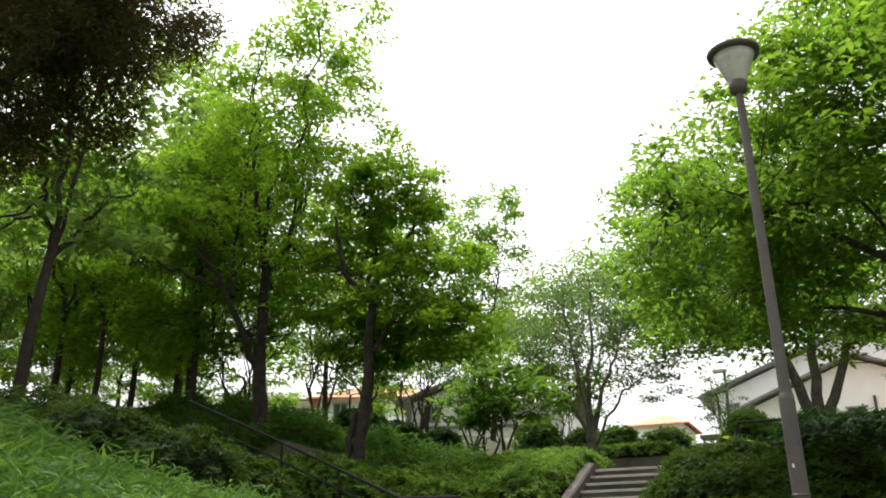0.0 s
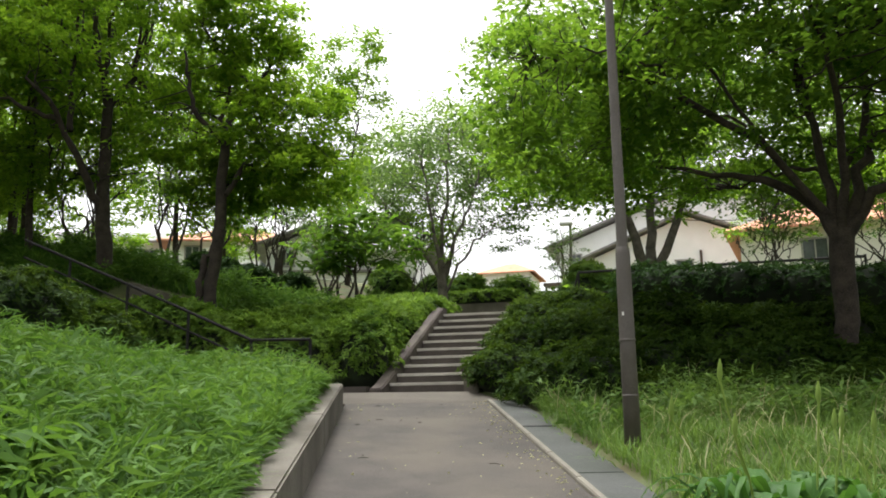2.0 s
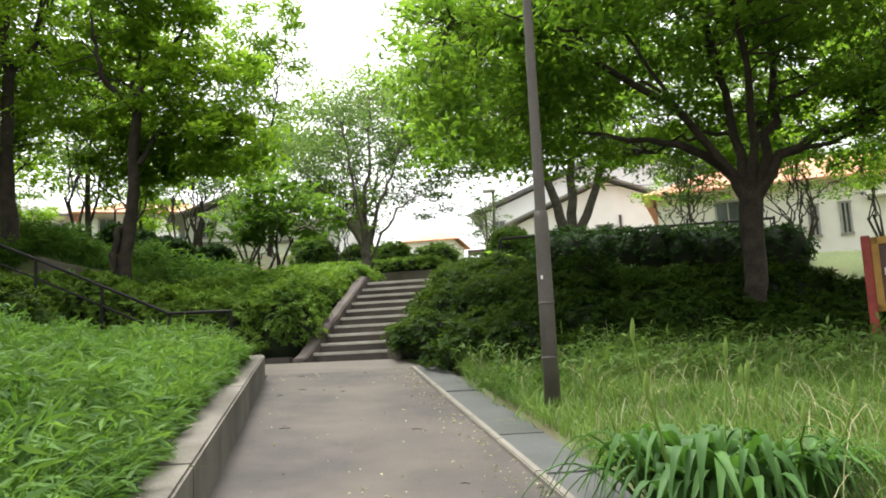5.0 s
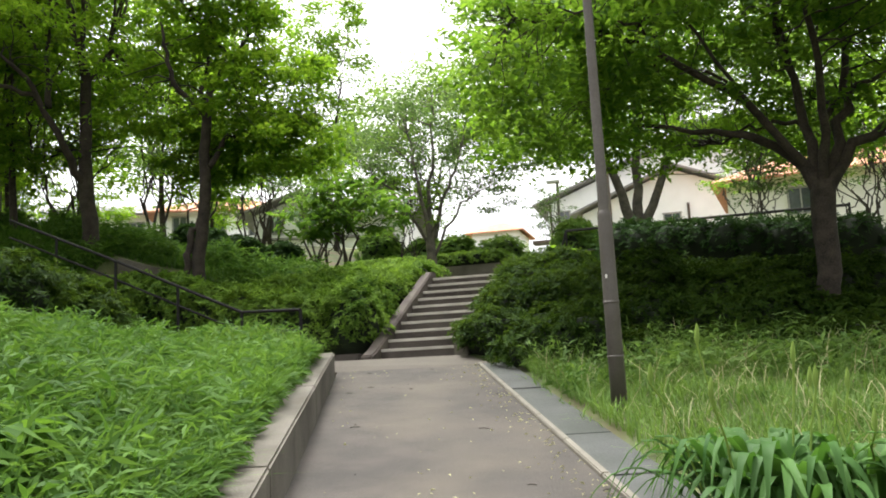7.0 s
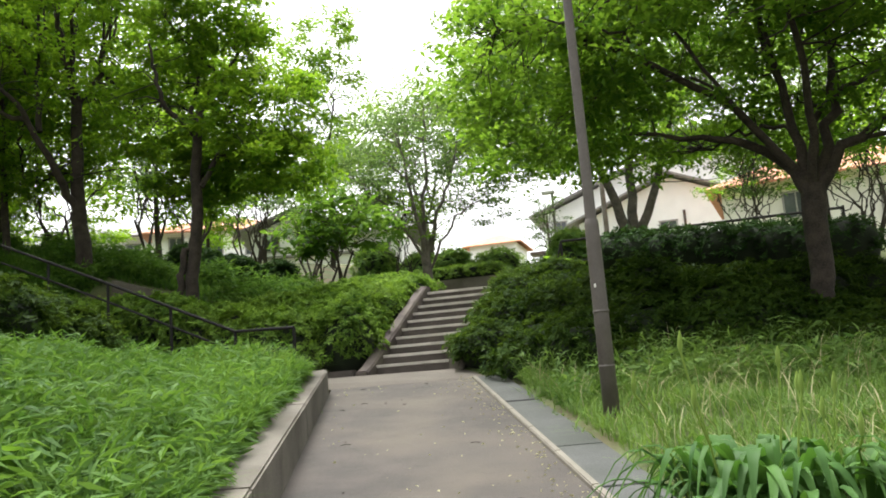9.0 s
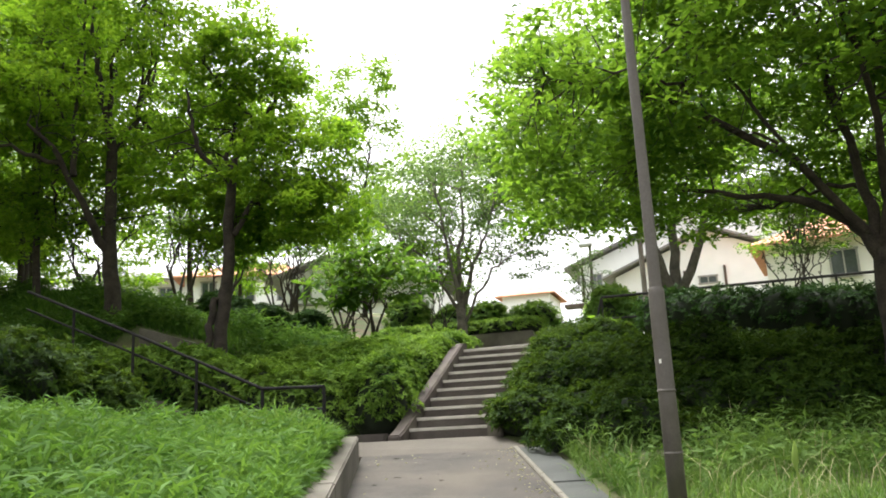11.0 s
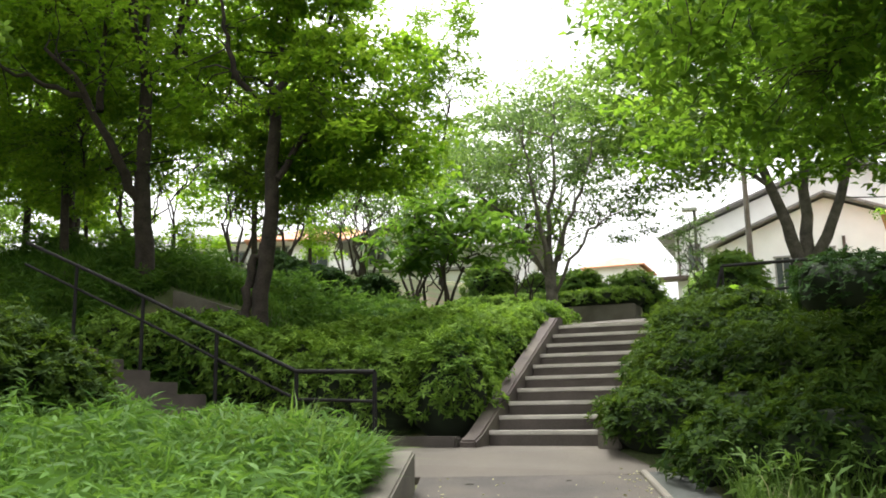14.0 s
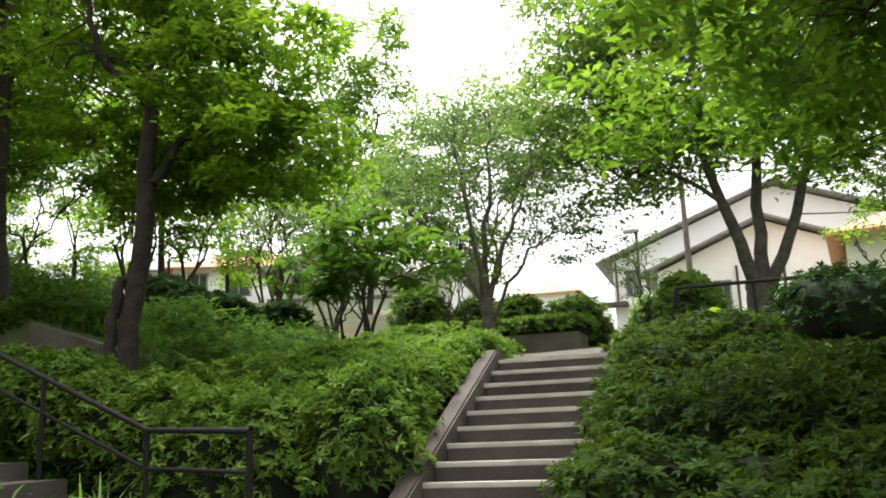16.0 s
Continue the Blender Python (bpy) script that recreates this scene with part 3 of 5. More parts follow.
tree("wide spreading tree with darkened trunk rising from the bank shrubs", (6.12, 13.0, lz(6.12, 13.0)), (6.15, 13.0, 3.1), 0.14,
     [(6.4, 12.8, 6.9, 2.9, 3.0, 1.9), (3.6, 12.8, 5.8, 1.9, 1.9, 1.3), (8.7, 12.6, 5.4, 2.8, 2.8, 1.6), (6.6, 10.8, 6.6, 2.8, 2.0, 1.9), (5.0, 14.8, 5.4, 2.6, 2.0, 1.5), (6.2, 12.8, 8.2, 2.2, 2.0, 1.0),
      (2.7, 13.6, 4.7, 1.5, 1.6, 0.7), (8.6, 11.6, 4.1, 2.2, 1.8, 0.7), (4.4, 14.2, 4.5, 1.9, 1.4, 0.6), (7.4, 14.4, 4.5, 2.2, 1.6, 0.8), (3.2, 11.8, 5.2, 1.5, 1.4, 1.0), (3.3, 12.3, 4.5, 1.3, 1.2, 0.6), (4.7, 11.9, 5.1, 1.6, 1.4, 0.9), (4.3, 12.7, 7.1, 1.5, 1.6, 0.8)],
     920, 84, (0.115, 0.5, 0.62), L_BROAD, arms=ARMS_WIDE, seed=11, nlimb=19, flat=0.22)
# several-stemmed tree on the upper terrace
ARMS_TERRACE = [([(3.8, 27.7, 3.9), (3.8, 27.6, 4.7), (3.8, 27.6, 5.1)], 0.3, 0.27),
        ([(3.8, 27.6, 4.9), (3.4, 27.4, 6.2), (2.8, 26.9, 8.5), (2.6, 26.7, 9.9)], 0.17, 0.04),
        ([(3.9, 27.6, 4.9), (4, 27.8, 6.5), (4.2, 28, 9.7), (4.1, 28.1, 11.5)], 0.17, 0.04),
        ([(4, 27.6, 4.9), (4.6, 27.4, 6.2), (5.5, 27.1, 8.8), (6.2, 26.8, 9.9)], 0.15, 0.04),
        ([(3.2, 27.2, 6.9), (2.5, 27, 7.5), (1.7, 26.9, 7.8), (0.9, 26.7, 7.5)], 0.06, 0.02)]
terrace_tree = tree("pale green several-stemmed tree on the upper terrace", (3.95, 27.6, lz(3.95, 27.6)), (4.0, 27.6, 5.9), 0.24,
     [(4.2, 27.4, 10.0, 4.2, 3.2, 2.4), (1.8, 26.6, 9.5, 3.0, 2.6, 2.4), (0.6, 25.8, 11.4, 1.8, 2.0, 1.6), (6.6, 27.0, 8.6, 3.0, 2.8, 1.7), (3.4, 27.0, 12.2, 3.0, 2.6, 1.5), (1.2, 25.6, 7.4, 1.8, 1.6, 1.0), (7.5, 26.0, 6.9, 2.0, 1.6, 0.6), (0.3, 26.3, 9.4, 1.7, 1.7, 1.6)],
     470, 80, (0.17, 0.52, 1.05), L_PALE, M_BARK2, arms=ARMS_TERRACE, seed=12, stems=3, spread=0.55, nlimb=5, flat=0.3)
terrace_tree.location.x -= 0.4
terrace_tree.scale = (1.04, 1.04, 1.04)
# vase-shaped tree at the head of the stairs
ARMS_VASE = [([(-1.1, 21.8, 3.2), (-1.1, 21.8, 3.7), (-1.1, 21.8, 4.4)], 0.15, 0.12),
        ([(-1.1, 21.8, 4.3), (-1.2, 21.6, 5.3), (-1.4, 21.5, 6.3), (-1.5, 21.5, 7.4)], 0.065, 0.015),
        ([(-1.1, 21.8, 4.3), (-1.1, 21.9, 5.7), (-0.9, 21.9, 7.1), (-0.9, 21.9, 8.1)], 0.065, 0.015),
        ([(-1.1, 21.8, 4.3), (-0.7, 21.7, 5.3), (-0.3, 21.8, 6.2), (-0.1, 21.8, 7.1)], 0.06, 0.015),
        ([(-1.1, 21.8, 3.8), (-0.5, 21.6, 4.7), (0, 21.5, 5.3), (0.5, 21.6, 5.5)], 0.04, 0.012),
        ([(-1.1, 21.8, 4.2), (-1.7, 21.7, 5.2), (-2.3, 21.6, 6), (-2.8, 21.5, 6.5)], 0.045, 0.012)]
vase_tree = tree("slender vase-shaped tree at the head of the stairs", (-1.05, 21.8, lz(-1.05, 21.8)), (-1.0, 21.8, 4.5), 0.12,
     [(-1.4, 21.7, 7.0, 1.8, 1.8, 1.1), (-0.1, 21.8, 6.0, 1.4, 1.4, 0.8), (-2.6, 21.5, 6.1, 1.2, 1.2, 0.8), (-1.2, 21.8, 7.9, 1.4, 1.3, 0.4), (0.4, 21.9, 5.3, 1.0, 0.8, 0.4)],
     135, 52, (0.1, 0.5, 0.5), L_GREY, M_BARK2, arms=ARMS_VASE, seed=13, stems=3, spread=0.16, nlimb=7, flat=0.2)
vase_tree.location = (-2.0, 24.0, lz(-2.0, 24.0))
vase_tree.scale = (1.12, 1.12, 1.12)
tree("airy pale tree behind the stair head", (-3.6, 29.5, lz(-3.6, 29.5)), (-3.5, 29.5, 6.6), 0.14,
     [(-4.0, 29.4, 9.4, 2.8, 2.2, 1.8), (-1.6, 29.6, 10.0, 2.2, 2.0, 1.2), (-6.0, 29.2, 8.6, 2.2, 1.8, 1.4), (-3.4, 29.4, 11.2, 2.2, 2.0, 0.7), (-4.4, 29.0, 7.2, 2.0, 1.6, 0.7)],
     230, 60, (0.16, 0.52, 0.95), L_PALE, M_BARK2, seed=18, stems=2, spread=0.3, nlimb=7, flat=0.3)
# crooked tree above the shrub bed
ARMS_CROOKED = [([(-4.38, 15.9, 3.2), (-4.28, 15.9, 4.0), (-4.2, 15.9, 5.1), (-4.18, 15.88, 5.77), (-4.12, 15.86, 6.4)], 0.135, 0.09),
        ([(-4.5, 15.8, 2.95), (-4.56, 15.8, 3.5), (-4.5, 15.82, 3.95), (-4.27, 15.88, 4.3)], 0.075, 0.06),
        ([(-4.15, 15.85, 6.3), (-4.46, 15.31, 6.75), (-4.48, 14.98, 7.4), (-4.46, 14.84, 7.83)], 0.06, 0.02),
        ([(-4.17, 15.84, 6.3), (-4.12, 16.03, 6.91), (-3.71, 16.61, 7.94), (-3.58, 16.84, 8.67)], 0.085, 0.02),
        ([(-4.1, 15.88, 5.25), (-3.73, 16.29, 6.11), (-3.18, 16.77, 6.54), (-2.72, 17.09, 6.26)], 0.06, 0.015),
        ([(-4.19, 15.83, 6.3), (-4.33, 16.05, 6.96), (-4.31, 16.39, 7.78), (-4.42, 16.64, 8.7)], 0.06, 0.015)]
tree("crooked tree with darkened bark above the shrub bed", (-4.15, 15.9, lz(-4.15, 15.9)), (-3.9, 15.9, 6.5), 0.135,
     [(-4.1, 16.6, 8.0, 1.6, 1.6, 1.3), (-2.9, 16.0, 6.6, 1.2, 1.4, 1.1), (-5.3, 16.4, 7.0, 1.3, 1.4, 1.4), (-3.9, 15.7, 8.8, 1.3, 1.4, 0.8), (-2.3, 16.0, 5.4, 1.0, 1.2, 0.6), (-4.7, 17.0, 5.6, 1.3, 1.0, 0.7), (-3.1, 17.0, 5.6, 1.2, 1.0, 0.6)],
     330, 86, (0.125, 0.52, 0.5), L_MAPLE, arms=ARMS_CROOKED, seed=14, trunk_pts=[(-4.22, 15.9, 4.4), (-4.16, 15.9, 5.1), (-3.98, 15.9, 5.8)], nlimb=15, flat=0.3)
# tall tree on the grassy slope
ARMS_TALL = [([(-7, 16, 4.3), (-7.1, 15.9, 5.3), (-7.1, 15.9, 6.2), (-7.1, 15.9, 7.9)], 0.2, 0.11),
        ([(-7.1, 15.9, 7.8), (-7.2, 15.8, 8.6), (-7.4, 15.7, 9.4), (-7.4, 15.6, 10.5)], 0.1, 0.03),
        ([(-7.1, 15.9, 5.5), (-7.2, 15.5, 6), (-7.4, 14.6, 7.5), (-7.7, 14.1, 7.9)], 0.11, 0.03),
        ([(-7.1, 15.9, 7.8), (-6.9, 16.3, 8.6), (-6.8, 16.6, 9.4), (-6.7, 17, 10.6)], 0.08, 0.02),
        ([(-7.3, 15, 7), (-7.5, 15.1, 8.1), (-7.5, 15.4, 9), (-7.6, 15.5, 10.2)], 0.07, 0.02),
        ([(-7.4, 14.8, 7.2), (-8.2, 14.3, 7.5), (-9.2, 14, 8)], 0.06, 0.02)]
tall_tree = tree("tall forked tree on the grassy slope", (-7.1, 15.9, lz(-7.1, 15.9)), (-7.3, 15.9, 5.8), 0.17,
     [(-7.4, 15.6, 9.6, 2.8, 2.4, 2.4), (-9.5, 15.2, 8.8, 2.4, 2.4, 2.2), (-5.4, 14.6, 10.4, 2.2, 2.0, 1.4), (-6.3, 17.2, 7.6, 2.0, 1.5, 1.2), (-8.9, 16.4, 6.8, 2.2, 1.8, 1.2), (-6.6, 15.0, 12.3, 2.8, 2.2, 1.0), (-4.6, 13.6, 12.6, 1.8, 1.6, 0.6)],
     430, 92, (0.13, 0.5, 0.64), L_MAPLE, arms=ARMS_TALL, seed=15, nlimb=17, flat=0.26)
tall_tree.location.x -= 0.65
tall_tree.location.y += 1.05
# big-leaved small tree in the shrub bed
tree("small tree with large bright drooping leaves", (-2.9, 19.6, lz(-2.9, 19.6)), (-2.8, 19.6, 4.3), 0.05,
     [(-2.9, 19.6, 5.3, 1.0, 0.8, 0.45), (-1.9, 19.6, 4.75, 0.7, 0.6, 0.4), (-3.7, 19.4, 4.6, 0.8, 0.7, 0.4), (-2.5, 19.3, 4.7, 0.9, 0.7, 0.35)],
     80, 15, (0.25, 0.42, 0.42), L_BIG, seed=16, stems=3, spread=0.3, nlimb=4, droop=0.6)
# conifer beside the grass bank
tree("shaggy brownish-green conifer beside the grass bank", (-3.6, 6.4, lz(-3.6, 6.4)), (-3.5, 6.4, 5.6), 0.2,
     [(-3.2, 6.6, 6.0, 1.5, 1.3, 1.0), (-2.6, 7.2, 7.2, 1.3, 1.2, 0.9), (-3.6, 6.6, 7.9, 1.9, 1.6, 1.0) ],
     300, 210, (0.085, 0.3, 0.42), L_CONE, seed=17, nlimb=9, flat=0.9)


# grove: a few kinds, repeated
def wood_tree(seed, material, low=0.0):
    return tree("slim woodland tree in the grove", (0, 0, 0), (0.1, 0, 3.0), 0.10,
                [(0, 0, 6.0, 2.0, 1.9, 1.8), (1.1, 0.5, 4.4 - low, 1.5, 1.4, 0.8), (-1.2, -0.4, 7.4, 1.6, 1.5, 1.2), (0.2, -0.6, 8.6, 1.5, 1.4, 1.0), (-0.9, 0.8, 3.9 - low, 1.4, 1.4, 0.7)],
                150, 56, (0.18, 0.52, 0.8), material, M_BARK, seed=seed, group="grove trees", nlimb=9, flat=0.3)


kinds = [wood_tree(21, L_MAPLE, 0.8), wood_tree(22, L_PALE, 0.4), wood_tree(23, L_MAPLE, 1.6), wood_tree(24, L_BROAD)]
spots = [(-13.0, 17.0), (-8.6, 11.6), (-13.5, 20.5), (-15.5, 13.5), (-27.0, 31.0), (-31.0, 31.0), (-17.0, 18.0), (-19.0, 24.0), (-11.5, 9.0),
         (-36.0, 30.0), (-9.0, 8.4), (-9.0, 34.0), (-20.0, 15.0), (-22.0, 20.0), (-14.5, 30.0), (9.5, 31.0), (13.0, 27.0), (-24.0, 11.0), (-18.0, 5.0), (-13.0, 4.5),
         (-26.0, 27.0), (-30.0, 18.0), (-21.0, 33.0), (-28.0, 36.0), (-34.0, 25.0), (-24.0, 15.5), (-16.0, 36.0), (-29.0, 24.0), (11.0, 22.0), (15.0, 20.0), (-9.8, 17.2), (-11.2, 18.6), (-14.8, 17.2), (-23.0, 24.5), (-15.8, 23.0), (-18.5, 21.0), (-20.5, 28.0), (-26.0, 22.0)]
for q, (x, y) in enumerate(spots):
    sc = 0.85 + 0.45 * ((q * 37) % 10) / 10
    m = pose(x, y, lz(x, y) - 0.1, 0, 0, q * 67)
    src = kinds[q % 4]
    if q < 4:
        src.matrix_basis = m
        src.scale = (sc, sc, sc)
    else:
        c = copy_thing(src, m)
        c.scale = (sc, sc, sc)


def small_tree(seed, material):
    return tree("small several-stemmed garden tree before the houses", (0, 0, 0), (0.05, 0, 0.9), 0.05,
                [(0, 0, 2.6, 1.0, 1.0, 0.7), (0.6, 0.3, 1.8, 0.8, 0.8, 0.5), (-0.6, -0.2, 2.0, 0.8, 0.8, 0.5), (0.1, 0.1, 3.3, 0.7, 0.7, 0.4)],
                42, 30, (0.11, 0.5, 0.4), material, M_BARK, seed=seed, group="garden trees", stems=4, spread=0.35, nlimb=4, flat=0.3)


kinds = [small_tree(71, L_BROAD), small_tree(72, L_GREY)]
for q, (x, y, sc) in enumerate(((-3.6, 20.4, 0.9), (-4.9, 22.6, 1.1), (-2.6, 24.0, 0.9), (-7.9, 26.0, 1.3), (-9.8, 29.0, 1.3), (0.6, 30.5, 0.9), (-12.5, 33.0, 1.4), (6.8, 25.5, 1.1), (9.5, 25.0, 1.2), (-8.4, 22.4, 1.3), (-10.6, 23.6, 1.4), (-12.4, 22.0, 1.5), (7.4, 33.0, 1.5), (10.8, 33.0, 1.6), (13.5, 31.0, 1.5))):
    m = pose(x, y, lz(x, y) - 0.05, 0, 0, q * 83)
    if q < 2:
        kinds[q].matrix_basis = m
        kinds[q].scale = (sc, sc, sc)
    else:
        copy_thing(kinds[q % 2], m).scale = (sc, sc, sc)


# ---- shrubs ----
def shrub(label, blobs, count, leaf, material, name="shrub", category="shrub", seed=3, core=0.86, up=0.6, group="", rough=0.0):
    """A mass of shrubs: overlapping leafy mounds round a solid core, coloured near black for the shade within."""
    rng = np.random.default_rng(seed)
    B = np.array(blobs, float)
    ob = thing(name, (B[0, 0], B[0, 1], lz(B[0, 0], B[0, 1])), label, category, group)
    inv = Matrix.Translation(ob.location).inverted()
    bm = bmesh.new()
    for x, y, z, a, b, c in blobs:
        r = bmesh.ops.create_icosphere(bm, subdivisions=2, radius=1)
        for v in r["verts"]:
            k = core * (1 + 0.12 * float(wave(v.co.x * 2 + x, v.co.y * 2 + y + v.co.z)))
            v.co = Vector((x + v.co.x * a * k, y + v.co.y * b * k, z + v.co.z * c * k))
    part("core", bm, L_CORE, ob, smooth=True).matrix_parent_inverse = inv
    area = (B[:, 3] * B[:, 4] + B[:, 3] * B[:, 5] + B[:, 4] * B[:, 5])
    count = count // 4
    ci = rng.choice(len(B), count, p=area / area.sum())
    d = unit(rng.normal(0, 1, (count, 3)))
    d[:, 2] = np.where(d[:, 2] < -0.35, -d[:, 2], d[:, 2])
    lump = 1 + 0.17 * wave(d[:, 0] * 3 + B[ci, 0] * 2, d[:, 1] * 3 + d[:, 2] * 3 + B[ci, 1]) + 0.05 * wave(d[:, 0] * 11, d[:, 1] * 11 + d[:, 2] * 9)
    P = B[ci, :3] + d * B[ci, 3:] * (lump * (rng.uniform(0.86, 1.06, count) + 0.10 * (rng.uniform(0, 1, count) > 0.93)))[:, None]
    P = B[ci, :3] + (P - B[ci, :3]) * (1 + rough * (wave(P[:, 0] * 5.5, P[:, 1] * 5.5 + P[:, 2] * 6.5, 3.0) - 0.3))[:, None]
    inside = np.zeros(count, bool)
    for q in range(len(B)):
        e = (P - B[q, :3]) / (B[q, 3:] * 0.86)
        inside |= (np.sum(e * e, 1) < 1) & (ci != q)
    low = P[:, 2] < land(P[:, 0], P[:, 1]) - 0.02
    keep = ~inside & ~low
    P, d = P[keep], d[keep]
    # each twig ends in a whorl of leaves
    D = unit(d * 0.6 + np.array([0, 0, up]) + rng.normal(0, 0.33, P.shape))
    E1 = unit(np.cross(D, rng.normal(0, 1, P.shape)))
    E2 = np.cross(D, E1)
    size, made = leaf[0] * rng.uniform(0.7, 1.3, len(P)), []
    for q in range(6):
        th = q * 2 * np.pi / 6 + rng.uniform(-0.4, 0.4, len(P))
        side = E1 * np.cos(th)[:, None] + E2 * np.sin(th)[:, None]
        lift = rng.uniform(0.0, 0.75, (len(P), 1))
        L = size * rng.uniform(0.75, 1.2, len(P))
        made.append(leaves(P + D * rng.uniform(-0.02, 0.02, (len(P), 1)), unit(D - side * lift + rng.normal(0, 0.12, P.shape)), side + D * lift, L, L * leaf[1]))
    V, F = join(made)
    quads("foliage", V, F, material, ob).matrix_parent_inverse = inv
    return ob


rng = np.random.default_rng(5)
bl = []
for y in np.arange(14.35, 18.6, 0.62):
    for x in np.arange(-0.78, -3.3, -0.62):
        top = np.interp(y, [14.2, 16.5, 19], [2.55, 3.1, 3.45]) + rng.uniform(-0.12, 0.12) - 0.12 * max(0, x + 1.0)
        zg = lz(x, y)
        c = max(0.4, (top - zg) * 0.62)
        bl.append((x + rng.uniform(-0.12, 0.12), y + rng.uniform(-0.12, 0.12), top - c, 0.56, 0.56, c))
shrub("dense clipped azalea bed with glossy light green leaves", bl, 100000, (0.078, 0.36), L_BUSH, "shrub_bed", seed=31, core=0.78, rough=0.16)
bl = []
for y in np.arange(13.25, 17.9, 0.7):
    for x in np.arange(2.57 if y < 13.9 else 1.85, 9.0, 0.72):
        yy = y - float(np.interp(x, [1.8, 3.0, 4.5, 6.3, 7.2, 9.0], [0.25, 0.9, 1.5, 1.5, 0.9, 0.5]))
        top = np.interp(y, [13.2, 13.9, 15.3, 17.0, 17.9], [1.72, 2.05, 2.65, 3.05, 3.1]) + rng.uniform(-0.14, 0.14) - 0.10 * max(0, x - 3.2) - (0.28 if y > 15.5 and x > 3 else 0)
        c = max(0.4, (top - lz(x, yy)) * 0.62)
        bl.append((x + rng.uniform(-0.14, 0.14), yy + rng.uniform(-0.12, 0.12), top - c, 0.6, 0.6, c))
# The leaf colour here already carries the shade of the tree above.
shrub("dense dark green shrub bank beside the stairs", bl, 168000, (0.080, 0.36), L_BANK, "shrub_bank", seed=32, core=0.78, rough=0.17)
bl = []
for k in np.linspace(0, 1, 9):
    x, y, top = 3.5 + 3.5 * k, 17.3 - 1.7 * k, 3.62 - 0.45 * k
    bl += [(x, y, top - 0.42, 0.5, 0.5, 0.44), (x, y + 0.45, top - 0.45, 0.5, 0.5, 0.45), (x, y + 0.2, top - 1.0, 0.5, 0.6, 0.5)]
# Hedge leaves are coloured dark in place of the canopy's shade.
shrub("clipped hedge with darkened leaves along the top of the bank", bl, 30000, (0.075, 0.42), L_BUSHD, "hedge", "hedge", seed=33)
bl = [(-3.1, 9.3, 2.2, 1.0, 0.9, 0.5), (-2.6, 10.3, 1.9, 0.7, 0.6, 0.5), (-3.9, 9.0, 2.45, 1.0, 0.9, 0.55), (-4.9, 9.0, 2.7, 1.1, 1.0, 0.55), (-3.5, 10.4, 2.15, 0.9, 0.8, 0.55), (-4.6, 10.4, 2.5, 1.0, 0.9, 0.55)]
for q, one in enumerate(bl):
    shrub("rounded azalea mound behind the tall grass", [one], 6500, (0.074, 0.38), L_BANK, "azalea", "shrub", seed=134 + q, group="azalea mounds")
bl = [(-3.9, 14.4, 2.45, 0.7, 0.6, 0.55), (-4.9, 14.5, 2.6, 0.7, 0.6, 0.5), (-6.0, 14.6, 2.65, 0.8, 0.6, 0.5), (-3.3, 14.2, 2.2, 0.6, 0.5, 0.55)]
for q, one in enumerate(bl):
    shrub("untrimmed shrub below the retaining wall", [one], 4500, (0.08, 0.42), L_BUSH, "wall_shrub", "shrub", seed=144 + q, group="wall shrubs")
for q, (x, y, rr) in enumerate(((-5.6, 19.8, 0.5), (-6.5, 20.2, 0.45), (-4.9, 20.6, 0.5), (-7.6, 20.9, 0.5))):
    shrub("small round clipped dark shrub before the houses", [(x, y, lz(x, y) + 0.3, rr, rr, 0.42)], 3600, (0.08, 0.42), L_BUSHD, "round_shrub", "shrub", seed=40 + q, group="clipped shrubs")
bl = [(x, 25.6 + 0.1 * math.sin(x * 2), 4.22, 0.5, 0.5, 0.26) for x in np.arange(-4.6, -0.5, 0.45)]
shrub("low clipped hedge in a concrete planter", bl, 14000, (0.08, 0.42), L_BUSH, "planter_hedge", "hedge", seed=51)
box("planter", (-2.6, 25.6, 3.75), (4.5, 1.0, 0.62), M_CONC, bevel=0.03)
tagged(bpy.data.objects["planter"], "low concrete planter beyond the stairs", "planter")
for q, (x, y, rr) in enumerate(((-2.2, 27.5, 0.7), (-3.4, 28.2, 0.8), (-1.2, 30.0, 0.9), (-4.8, 27.4, 0.7), (1.9, 24.6, 0.6), (0.8, 33.0, 0.8))):
    shrub("bushy light green garden shrub", [(x, y, lz(x, y) + 0.6, rr, rr, 0.75), (x + 0.4, y, lz(x, y) + 0.3, rr * 0.7, rr * 0.7, 0.5)], 3500, (0.12, 0.45), L_PALE, "garden_shrub", "shrub", seed=60 + q, group="garden shrubs")


